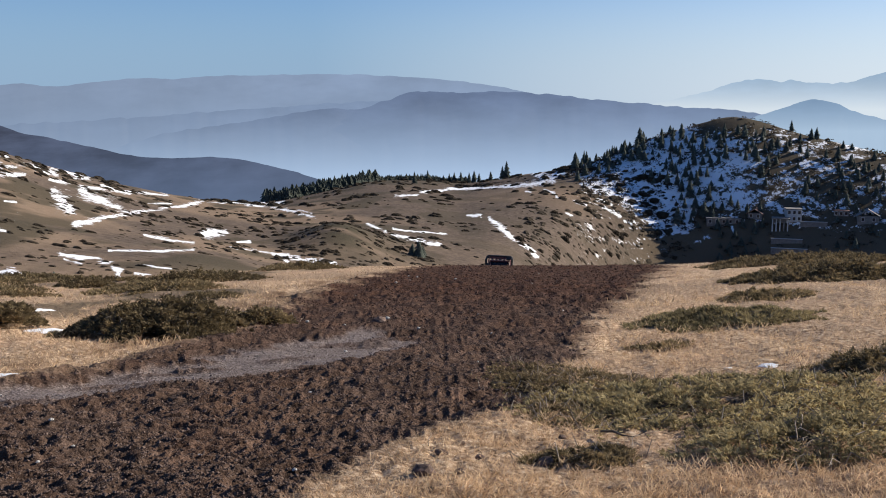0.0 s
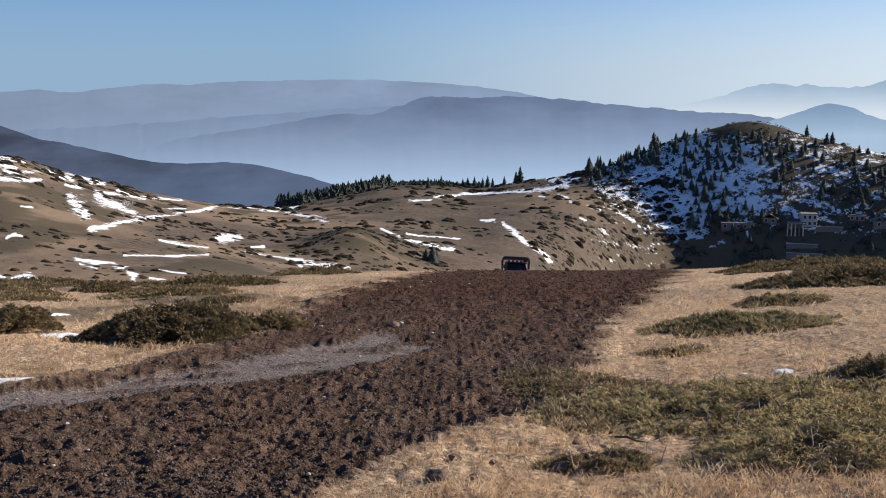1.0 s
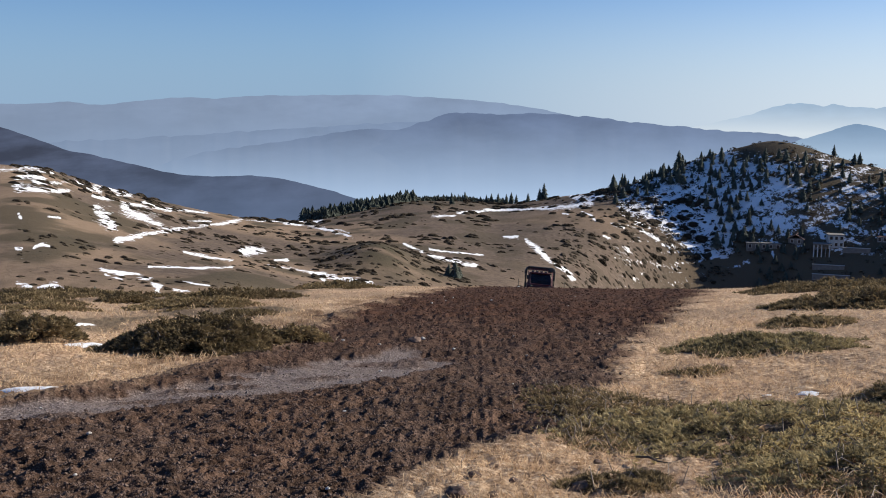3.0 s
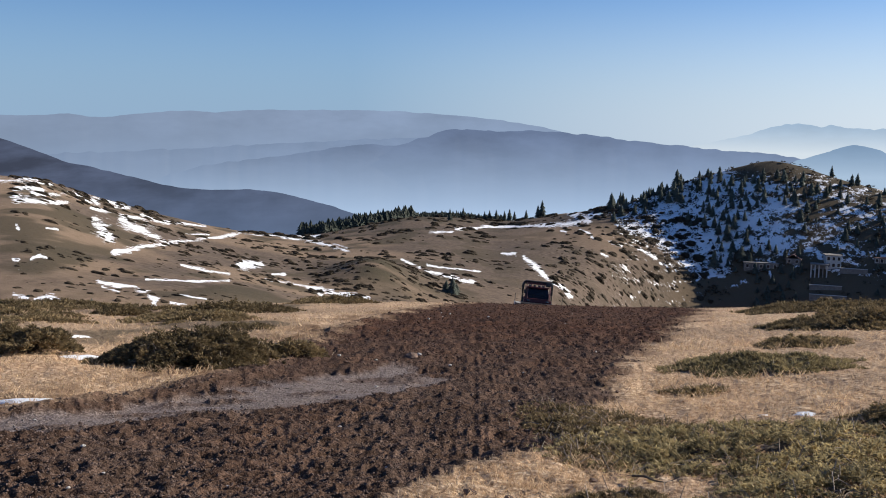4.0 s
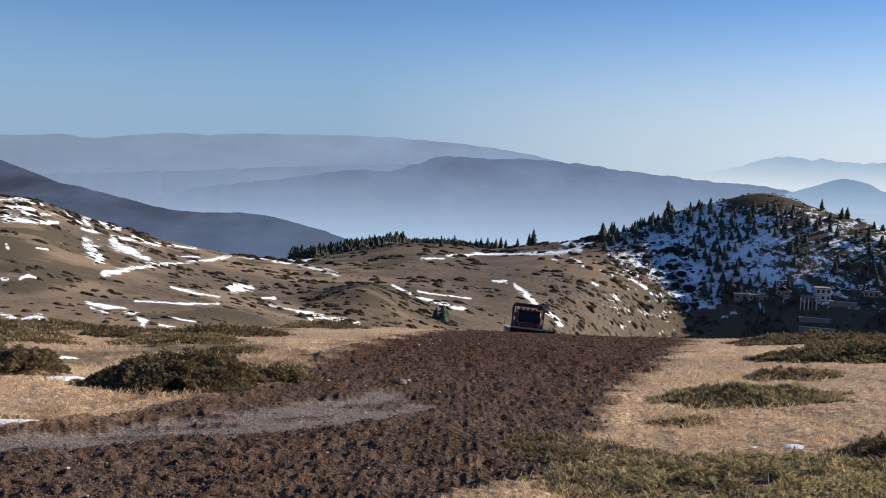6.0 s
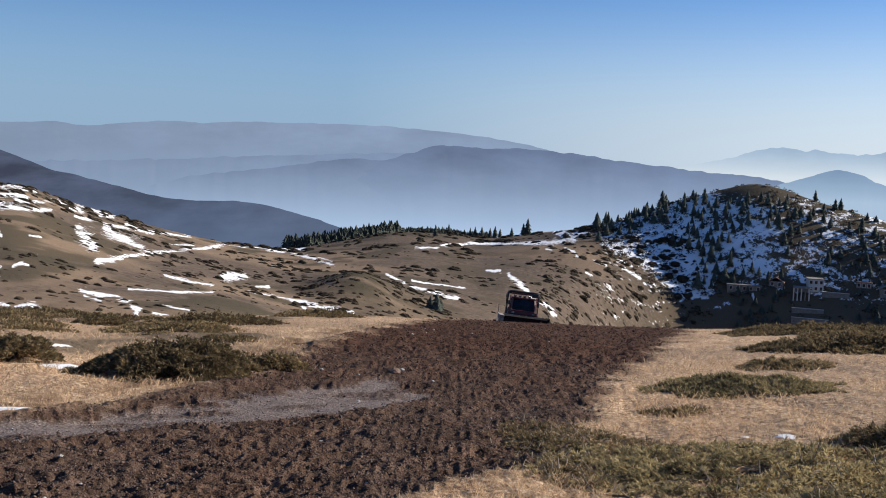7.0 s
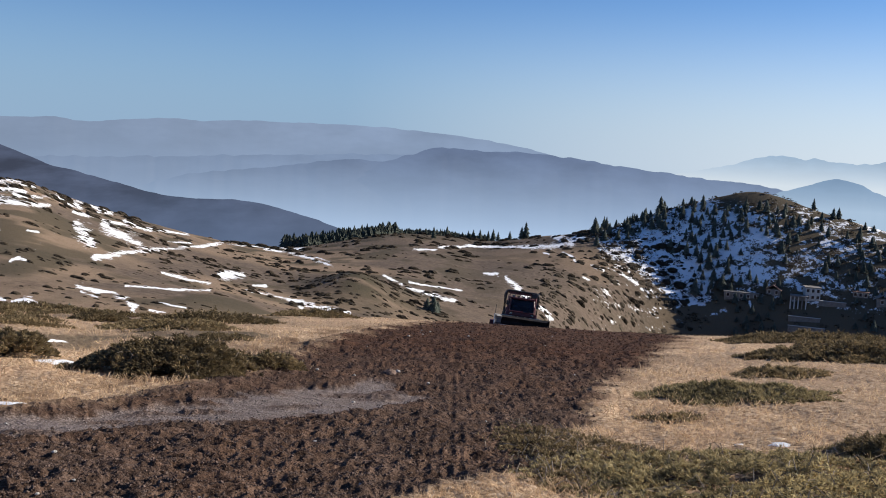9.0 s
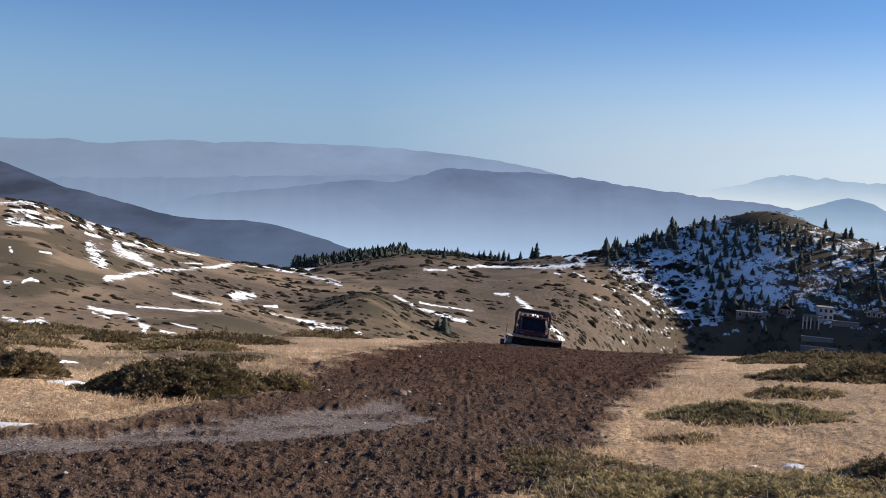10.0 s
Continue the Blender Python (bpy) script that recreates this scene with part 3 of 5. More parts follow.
# ---- distance: glowing ridges far behind, haze painted into their colour ----
def ridge(name, dist, depth, knots, z_low, mat, label, rough=0.004, seed=1):
    line = profile([(-180, knots[0][1]), *knots, (180, knots[-1][1])], 0.45)
    lo, hi = knots[0][0], knots[-1][0]
    th = np.linspace(lo, hi, 420)
    steps = 26
    verts, faces = [], []
    drop_low = (EYE - z_low) / dist
    for s in range(steps):
        f = s / (steps - 1)
        d = dist - depth * (f ** 1.2)
        t = np.radians(th)
        x, y = d * np.sin(t), d * np.cos(t)
        top = EYE - dist * (line(th) + fbm(th * 1.6 + seed * 9, th * 0 + seed, 3, seed) * rough)
        gully = fbm(x / (0.09 * dist), y / (0.09 * dist), 4, seed + 3) * 0.02 * dist * math.sin(math.pi * min(1, f * 1.2)) * 0.35
        z = top + (z_low - top) * f + gully * 0.6
        verts.append(np.stack([x, y, z], 1))
    n = len(th)
    i, j = np.meshgrid(np.arange(steps - 1), np.arange(n - 1), indexing="ij")
    faces = np.stack([i * n + j, (i + 1) * n + j, (i + 1) * n + j + 1, i * n + j + 1], -1).reshape(-1, 4)
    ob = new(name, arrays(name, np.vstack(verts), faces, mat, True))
    return tagged(ob, label, "mountain range", kind="structure")


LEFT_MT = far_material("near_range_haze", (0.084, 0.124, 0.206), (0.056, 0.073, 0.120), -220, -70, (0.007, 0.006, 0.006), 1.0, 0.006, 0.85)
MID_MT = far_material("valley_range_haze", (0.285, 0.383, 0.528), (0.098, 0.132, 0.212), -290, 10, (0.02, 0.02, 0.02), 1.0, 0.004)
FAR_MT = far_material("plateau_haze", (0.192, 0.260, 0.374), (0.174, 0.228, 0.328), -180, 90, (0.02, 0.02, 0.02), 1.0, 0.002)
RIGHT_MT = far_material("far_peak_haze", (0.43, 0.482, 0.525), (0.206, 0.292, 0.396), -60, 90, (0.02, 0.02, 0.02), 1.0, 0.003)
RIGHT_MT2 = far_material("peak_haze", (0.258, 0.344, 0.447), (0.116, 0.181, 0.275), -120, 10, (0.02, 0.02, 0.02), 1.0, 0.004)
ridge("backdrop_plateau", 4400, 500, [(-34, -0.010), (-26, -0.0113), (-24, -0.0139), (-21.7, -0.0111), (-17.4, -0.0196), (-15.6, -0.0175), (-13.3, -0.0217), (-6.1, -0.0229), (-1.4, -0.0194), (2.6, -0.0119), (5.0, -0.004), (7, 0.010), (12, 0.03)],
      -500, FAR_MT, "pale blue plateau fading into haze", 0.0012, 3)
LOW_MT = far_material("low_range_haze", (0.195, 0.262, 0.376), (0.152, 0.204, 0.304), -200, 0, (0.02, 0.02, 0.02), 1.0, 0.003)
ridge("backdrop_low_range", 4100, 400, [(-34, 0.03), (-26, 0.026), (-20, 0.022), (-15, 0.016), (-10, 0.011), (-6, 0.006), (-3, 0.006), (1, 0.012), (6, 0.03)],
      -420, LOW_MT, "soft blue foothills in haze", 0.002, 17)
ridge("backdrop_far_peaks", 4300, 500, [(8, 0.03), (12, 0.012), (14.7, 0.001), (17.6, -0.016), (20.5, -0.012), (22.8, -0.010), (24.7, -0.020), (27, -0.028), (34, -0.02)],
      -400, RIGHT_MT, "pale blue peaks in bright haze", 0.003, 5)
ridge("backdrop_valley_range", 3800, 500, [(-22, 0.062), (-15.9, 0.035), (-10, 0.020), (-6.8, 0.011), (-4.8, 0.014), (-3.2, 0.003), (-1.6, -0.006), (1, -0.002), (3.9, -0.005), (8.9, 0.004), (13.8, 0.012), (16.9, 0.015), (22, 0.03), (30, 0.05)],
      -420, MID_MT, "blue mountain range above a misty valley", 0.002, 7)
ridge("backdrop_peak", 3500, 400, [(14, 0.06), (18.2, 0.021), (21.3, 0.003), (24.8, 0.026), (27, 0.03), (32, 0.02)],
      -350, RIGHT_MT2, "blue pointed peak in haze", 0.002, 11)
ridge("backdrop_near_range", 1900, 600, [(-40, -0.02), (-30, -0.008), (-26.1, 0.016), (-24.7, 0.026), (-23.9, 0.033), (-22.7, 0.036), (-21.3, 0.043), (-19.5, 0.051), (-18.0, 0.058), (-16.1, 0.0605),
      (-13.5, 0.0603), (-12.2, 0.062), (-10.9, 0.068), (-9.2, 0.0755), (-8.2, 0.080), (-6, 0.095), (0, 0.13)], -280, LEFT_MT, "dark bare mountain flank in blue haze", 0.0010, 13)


# ---- plants ----
def rest(x, y):
    return float(fine_height(np.array([float(x)]), np.array([float(y)]))[0])


def sprays(seed, count, reach, lift, flat, blade, wide, needles=5, gaps=0.0):
    """Needle sprays over a low lumpy cushion: reach (x, y) half sizes, lift its height. Returns vertices and faces as arrays."""
    rng = np.random.RandomState(seed)
    a, q = rng.uniform(0, 6.2832, count), rng.rand(count) ** 0.5 * 1.12
    px, py = np.cos(a) * q * reach[0], np.sin(a) * q * reach[1]
    k = 0.09 / max(blade, 0.05)
    ragged = 0.7 * vnoise(px * 1.6 * k, py * 1.6 * k, seed) + 0.55 * vnoise(px * 4 * k, py * 4 * k, seed + 1) + 0.25 * vnoise(px * 11 * k, py * 11 * k, seed + 5)
    keep = (q + 0.36 * ragged < 0.94) & ((ragged > gaps - 0.75) if gaps else True)
    a, q, px, py = a[keep], q[keep], px[keep], py[keep]
    n = len(px)
    lump = 0.40 + 0.75 * np.abs(vnoise(px * 3.4 * k, py * 3.4 * k, seed + 2)) + 0.35 * vnoise(px * 1.2, py * 1.2, seed + 3) + 0.3 * vnoise(px * 9 * k, py * 9 * k, seed + 4)
    if lift > 0.3:
        lump = 0.45 + 0.42 * lump
    top = lift * np.maximum(1 - np.minimum(q, 1) ** 2.6, 0.06) * np.maximum(lump, 0.1) * 1.5
    base = np.stack([px, py, np.maximum(top * rng.uniform(0.5, 1.0, n), 0.008)], 1)
    out = np.stack([np.cos(a) * q + rng.uniform(-0.9, 0.9, n), np.sin(a) * q + rng.uniform(-0.9, 0.9, n), flat + rng.uniform(-0.1, 0.5, n)], 1)
    out /= np.linalg.norm(out, axis=1)[:, None]
    base, out = np.repeat(base, needles, 0), np.repeat(out, needles, 0)
    m = len(base)
    d = out + np.stack([rng.uniform(-0.6, 0.6, m), rng.uniform(-0.6, 0.6, m), rng.uniform(-0.35, 0.4, m)], 1)
    d /= np.linalg.norm(d, axis=1)[:, None]
    side = np.cross(d, np.stack([rng.uniform(-1, 1, m), rng.uniform(-1, 1, m), np.full(m, 0.3)], 1))
    side *= (wide * rng.uniform(0.6, 1.3, m) / np.linalg.norm(side, axis=1))[:, None]
    ln = (blade * rng.uniform(0.5, 1.3, m))[:, None]
    v = np.stack([base - side, base + side, base + d * ln * 0.6 + side * 1.2, base + d * ln], 1).reshape(-1, 3)
    return v, np.arange(m * 4).reshape(-1, 4)


def juniper(x, y, reach, lift, count, seed, label, turn=0, dead=10, blade=0.11, wide=0.011, mat=None, gaps=0.0):
    rng = random.Random(seed)
    plant = empty("juniper_shrub", pose(x, y, rest(x, y), 0, 0, turn))
    c, s, z0 = math.cos(radians(turn)), math.sin(radians(turn)), rest(x, y)

    def lie(p):
        return (p[0], p[1], p[2] + rest(x + p[0] * c - p[1] * s, y + p[0] * s + p[1] * c) - z0 - 0.02)

    v, f = sprays(seed, int(count * 1.9), reach, lift, 0.15, blade * 0.72, wide * 0.85, 5, gaps)
    root = v[::20]
    v[:, 2] += np.repeat(fine_height(x + root[:, 0] * c - root[:, 1] * s, y + root[:, 0] * s + root[:, 1] * c) - z0 - 0.02, 20)
    ob = new("foliage", arrays("foliage", v, f, mat or JUNIPER))
    ob.parent = plant
    bm = bmesh.new()
    for k in range(14):
        a, ln = rng.uniform(0, 6.28), rng.uniform(0.5, 0.95)
        ex, ey = math.cos(a) * reach[0] * ln, math.sin(a) * reach[1] * ln
        tube(bm, [lie(p) for p in ((0, 0, 0.0), (ex * 0.4, ey * 0.4, lift * 0.5), (ex * 0.8, ey * 0.8, lift * 0.35), (ex, ey, lift * 0.2))], [0.022, 0.016, 0.010, 0.004], 5)
    tagged(part("stem_wood", bm, BARK, plant), kind="stuff")
    if dead:
        bm = bmesh.new()
        for k in range(dead):
            a, q = rng.uniform(0, 6.28), rng.random() ** 0.5
            px, py = math.cos(a) * q * reach[0], math.sin(a) * q * reach[1]
            h, t, ln = lift * (1 - q ** 2.4) * 0.9 + 0.01, rng.uniform(0, 6.28), rng.uniform(0.06, 0.22)
            dx, dy, dz = math.cos(t) * ln, math.sin(t) * ln, rng.uniform(-0.02, 0.12)
            tube(bm, [lie(p) for p in ((px, py, h), (px + dx * 0.5, py + dy * 0.5 + 0.03, h + dz), (px + dx, py + dy, h + dz * 0.6))], [0.0045, 0.0035, 0.0015], 4)
        tagged(part("dead_wood", bm, TWIG, plant, "bleached bare twigs"), kind="stuff")
    return tagged(plant, label, "shrub", group="juniper shrubs on the slope")


juniper(-4.4, 14.2, (1.4, 1.15), 0.46, 12500, 1, "dense dark olive juniper cushion beside the track", 10, 40, 0.09, 0.010, JUNIPER_DARK)
juniper(-3.2, 15.3, (0.85, 0.5), 0.20, 1700, 2, "low brownish juniper edge with bare twigs", 20, 40, mat=JUNIPER_DARK)
juniper(-7.1, 14.5, (0.95, 0.7), 0.42, 3200, 3, "dark green juniper clump in dry grass", 0, 5, mat=JUNIPER_DARK)
juniper(4.45, 14.7, (1.4, 1.45), 0.11, 7000, 4, "flat olive-green juniper mat on dry grass", -16, 30, 0.10, 0.009)
juniper(14.6, 37.0, (4.4, 4.6), 0.26, 11000, 5, "wide olive juniper mat along the brow", -21, 6, 0.18, 0.020, JUNIPER_DARK)
juniper(21.0, 36.0, (4.2, 4.6), 0.26, 8000, 18, "wide olive juniper mat along the brow", -29, 6, 0.18, 0.020, JUNIPER_DARK)
juniper(9.9, 23.9, (2.6, 2.0), 0.26, 8000, 19, "olive juniper mat on dry grass near the brow", -22, 8, 0.13, 0.014, JUNIPER_DARK)
juniper(6.5, 18.6, (0.85, 1.05), 0.15, 2600, 6, "dark low juniper strip on dry grass", -18, 8, mat=JUNIPER_DARK)
juniper(2.45, 7.95, (2.0, 1.5), 0.11, 12000, 7, "ragged flat juniper mat with dead twigs", -10, 130, 0.065, 0.006, None, 0.52)
juniper(1.35, 9.4, (1.05, 1.3), 0.06, 4600, 8, "thin flattened juniper mat with dead twigs", 0, 80, 0.06, 0.005, JUNIPER_DARK, 0.42)
juniper(1.15, 7.9, (0.6, 0.8), 0.05, 2200, 22, "thin brownish juniper mat with dead twigs", 0, 50, 0.06, 0.005, JUNIPER_DARK, 0.45)
juniper(4.35, 8.95, (0.75, 0.65), 0.24, 4200, 9, "dark green juniper clump with dead twigs", 0, 24, 0.07, 0.006, JUNIPER_DARK)
juniper(2.65, 6.2, (1.25, 0.8), 0.10, 5600, 10, "flat juniper mat with bleached twigs", 15, 70, 0.06, 0.0055, None, 0.52)
juniper(0.95, 6.25, (0.48, 0.30), 0.045, 1700, 11, "thin ragged juniper patch with dead twigs", 0, 15, 0.055, 0.005, JUNIPER_DARK, 0.42)
juniper(2.9, 12.4, (0.45, 0.3), 0.04, 420, 12, "small brown juniper tuft in dry grass", 0, 16, mat=JUNIPER_DARK, gaps=0.45)
juniper(-8.6, 28.0, (2.0, 2.8), 0.20, 4500, 13, "low brown-olive juniper mat in dry grass", 12, 12, 0.15, 0.015, JUNIPER_DARK, 0.4)
juniper(-9.4, 36.0, (2.7, 4.2), 0.24, 5000, 14, "low brown-olive juniper mat in dry grass", 12, 8, 0.18, 0.018, JUNIPER_DARK, 0.4)
juniper(-12.6, 33.0, (1.0, 1.4), 0.34, 1500, 15, "dark green juniper clump on pale grass", 0, 4, 0.17, 0.02, JUNIPER_DARK)
juniper(-8.0, 52.0, (2.6, 4.5), 0.30, 3600, 16, "low brown-olive juniper mat on the brow", 8, 4, 0.22, 0.026, JUNIPER_DARK, 0.4)
juniper(-15.5, 41.0, (2.6, 3.4), 0.20, 2400, 17, "low brown juniper mat in dry grass", 0, 4, 0.2, 0.022, JUNIPER_DARK, 0.45)
juniper(-11.5, 24.5, (1.3, 1.6), 0.14, 1800, 20, "thin brown juniper mat in dry grass", 0, 6, 0.13, 0.012, JUNIPER_DARK, 0.5)
juniper(-19.5, 45.0, (2.2, 3.4), 0.22, 1900, 21, "low brown juniper mat in dry grass", 0, 4, 0.2, 0.024, JUNIPER_DARK, 0.45)
juniper(-9.6, 19.0, (1.2, 1.2), 0.10, 1700, 23, "thin brown juniper mat in dry grass", 0, 8, 0.11, 0.010, JUNIPER_DARK, 0.5)
juniper(-13.4, 27.5, (1.8, 1.6), 0.16, 2200, 24, "thin brown juniper mat in dry grass", 0, 6, 0.14, 0.014, JUNIPER_DARK, 0.5)
juniper(-17.6, 35.0, (2.4, 2.4), 0.22, 2300, 25, "low brown juniper mat in dry grass", 0, 4, 0.18, 0.02, JUNIPER_DARK, 0.45)
juniper(-5.6, 22.5, (0.8, 1.2), 0.10, 1000, 26, "thin brown juniper mat in dry grass", 0, 8, 0.11, 0.010, JUNIPER_DARK, 0.5)


def conifer_mesh(seed, high, wide):
    rng = random.Random(seed)
    verts, faces = [], []
    tiers = 14
    for t in range(tiers):
        f = t / (tiers - 1)
        z = high * (0.10 + 0.86 * f)
        rad = wide * (1 - f) ** 0.72 * rng.uniform(0.8, 1.15) + 0.05 * wide
        count = max(5, round(12 * (1 - 0.55 * f)))
        off = rng.uniform(0, 6.28)
        for b in range(count):
            a = off + 6.283 * (b + rng.uniform(-0.3, 0.3)) / count
            ln = rad * rng.uniform(0.7, 1.2)
            droop = -ln * rng.uniform(0.15, 0.5)
            w = ln * 0.30 + 0.02 * high
            c, s = math.cos(a), math.sin(a)
            i = len(verts)
            verts += [(0, 0, z + 0.05 * high), (c * ln * 0.55 - s * w, s * ln * 0.55 + c * w, z + droop * 0.35), (c * ln, s * ln, z + droop),
                      (c * ln * 0.55 + s * w, s * ln * 0.55 - c * w, z + droop * 0.35), (c * ln * 0.5, s * ln * 0.5, z + 0.03 * high)]
            faces += [(i, i + 1, i + 4), (i + 1, i + 2, i + 4), (i + 2, i + 3, i + 4), (i + 3, i, i + 4)]
    i = len(verts)
    verts += [(0.05 * wide, 0, high * 0.93), (-0.025 * wide, 0.04 * wide, high * 0.93), (-0.025 * wide, -0.04 * wide, high * 0.93), (0, 0, high)]
    faces += [(i, i + 1, i + 3), (i + 1, i + 2, i + 3), (i + 2, i, i + 3)]
    return mesh_of("crown", verts, faces)


def conifer(seed, high, wide):
    tree = empty("spruce_tree")
    crown = new("crown", conifer_mesh(seed, high, wide))
    crown.data.materials.append(NEEDLE)
    crown.parent = tree
    bm = bmesh.new()
    tube(bm, [(0, 0, -0.8), (0, 0, high * 0.4), (0, 0, high * 0.9)], [0.022 * high, 0.014 * high, 0.004 * high], 7)
    part("trunk", bm, BARK, tree)
    return tagged(tree, "dark green spruce on the snowy hillside", "tree", group="spruces on the wooded hill")


def hill_trees():
    rng = random.Random(77)
    kinds = [conifer(3, 8.0, 2.5), conifer(4, 9.0, 3.1), conifer(5, 6.2, 2.3), conifer(6, 4.2, 1.8)]
    spots = []
    while len(spots) < 260:
        th, f = rng.uniform(7.8, 25.5), rng.random()
        rf, rs = float(foot_dist(th)), float(sky_dist(th))
        r = rf + (rs - rf) * (0.05 + 0.97 * f)
        x, y = r * math.sin(radians(th)), r * math.cos(radians(th))
        down = math.degrees((EYE - float(base_height(np.array([x]), np.array([y]))[0])) / r)
        top = math.degrees(float(sky_drop(th)))
        grove = 0.45 + 1.2 * float(fbm(np.array([x / 16]), np.array([y / 26]), 3, 91)[0])
        want = 0.0
        if th < 14.2 and down < top + 1.0:
            want = 0.22 if th < 9.6 else 0.55                                   # along the western crest
        elif 11.8 < th < 19 and 2.2 < down < 5.4:
            want = 0.85 * grove * (1.0 if down > top + 0.9 or th < 14 else 0.1)
        elif 13.9 < th < 16.4 and 5.2 < down < 8.0:
            want = 1.0                                   # the dense stand beside the snow sheet
        elif 16.4 <= th < 19.2 and down > 5.4:
            want = 0.75 * grove + (0.5 if down > 6.2 else 0)
        elif th >= 18.5 and down > top + 0.7:
            want = 0.75 * grove
        elif th >= 20 and down < top + 0.7:
            want = 0.06
        if 18.8 < th < 22.6 and down > 6.3:
            want = 0.0
        if rng.random() > want or any((x - u) ** 2 + (y - w) ** 2 < 8 for u, w in spots):
            continue
        spots.append((x, y))
        k = rng.choices(range(4), (4, 2, 4, 3))[0]
        s = rng.uniform(0.42, 0.9) * (0.7 if th > 19 else 0.82 if th > 12 else 1.0)
        m = Matrix.LocRotScale((x, y, rest(x, y) - 0.1), Euler((rng.uniform(-0.03, 0.03), rng.uniform(-0.03, 0.03), rng.uniform(0, 6.28))), None)
        if len(spots) <= 4:
            ob = kinds[len(spots) - 1]
            ob.matrix_basis = m
        else:
            ob = copy_thing(kinds[k], m)
        ob.scale = (s * rng.uniform(0.85, 1.15), s * rng.uniform(0.85, 1.15), s)
    for th, r, s in ((3.6, 462, 0.8), (3.85, 463, 1.05), (2.9, 468, 0.6), (-1.7, 440, 0.7), (1.9, 488, 0.8), (1.6, 490, 0.7), (2.2, 485, 0.6),
                     (1.1, 492, 0.75), (0.7, 492, 0.7), (0.4, 492, 0.6), (-0.9, 494, 0.7), (-1.3, 492, 0.5)):
        x, y = r * math.sin(radians(th)), r * math.cos(radians(th))
        ob = copy_thing(kinds[0], pose(x, y, rest(x, y) - 0.1, 0, 0, rng.uniform(0, 360)))
        ob.scale = (s, s, s)
        tagged(ob, "lone dark spruce on the pasture saddle", group="spruces on the saddle")
    for x, y, s in ((-4.7, 184, 0.56), (-6.0, 185, 0.40), (-4.0, 187, 0.36), (-32.5, 78.0, 0.25)):
        ob = copy_thing(kinds[2], pose(x, y, rest(x, y) - 0.1, 0, 0, 70 * s))
        ob.scale = (s * 1.15, s * 1.15, s)
        tagged(ob, "small dark spruce among low shrubs", group="spruces on the saddle")


hill_trees()


def far_wood():
    """The dense wood behind the saddle's knoll."""
    rng = random.Random(5)
    verts, faces = [], []
    for k in range(2300):
        th = rng.uniform(-10.7, 1.5)
        r = float(sky_dist(th)) + rng.uniform(-24 * min(1, (th + 11.2) / 2) * smooth(-3.0, -6.0, th) + 2, 16)
        x, y = r * math.sin(radians(th)), r * math.cos(radians(th))
        z = rest(x, y) - 0.5
        h = rng.uniform(2.8, 5.2) * (1.35 if rng.random() < 0.1 else 1.0) * (1 if th < -4 else 0.6)
        w = h * rng.uniform(0.28, 0.48)
        for t in range(5):
            f = t / 5
            rad, zz = w * (1 - f) ** 0.7 * rng.uniform(0.85, 1.2), z + h * (0.1 + 0.8 * f)
            i, off = len(verts), rng.uniform(0, 6)
            verts.append((x, y, zz + h * 0.28))
            for b in range(9):
                q = rad * (1.15 if b % 2 else 0.55) * rng.uniform(0.8, 1.2)
                verts.append((x + q * math.cos(off + b * 0.698), y + q * math.sin(off + b * 0.698), zz - (0.06 * h if b % 2 else 0)))
            faces += [(i, i + 1 + b, i + 1 + (b + 1) % 9) for b in range(9)]
    ob = new("far_wood", mesh_of("far_wood", verts, faces))
    ob.data.materials.append(NEEDLE)
    tagged(ob, "dense dark spruce wood behind the knoll", "wood", kind="stuff")


far_wood()


def cushion(rng, rings, n):
    """A low ragged dome of half-width 1: points and faces."""
    verts, faces, swell = [(0, 0, rng.uniform(0.34, 0.46))], [], rng.uniform(0, 6.28)
    for k in range(1, rings + 1):
        q = k / rings
        for j in range(n):
            a = 6.2832 * (j + 0.5 * (k % 2)) / n
            reach = q * (1 + 0.22 * math.sin(2 * a + swell) + rng.uniform(-0.16, 0.16))
            verts.append((math.cos(a) * reach, math.sin(a) * reach, (0.42 * (1 - q ** 2.4) + rng.uniform(-0.07, 0.09)) if k < rings else -0.06))
    faces += [(0, 1 + j, 1 + (j + 1) % n) for j in range(n)]
    for k in range(rings - 1):
        for j in range(n):
            p, q = 1 + k * n, 1 + (k + 1) * n
            faces += [(p + j, q + j, q + (j + 1) % n), (p + j, q + (j + 1) % n, p + (j + 1) % n)]
    return verts, faces


def shrub_mesh(seed):
    """A dense low cushion with sprays that break its outline."""
    verts, faces = cushion(random.Random(seed), 6, 18)
    v, f = sprays(seed, 260, (1.0, 1.0), 0.40, 0.4, 0.16, 0.05, 3)
    n = len(verts)
    return verts + v.tolist(), faces + (f + n).tolist()


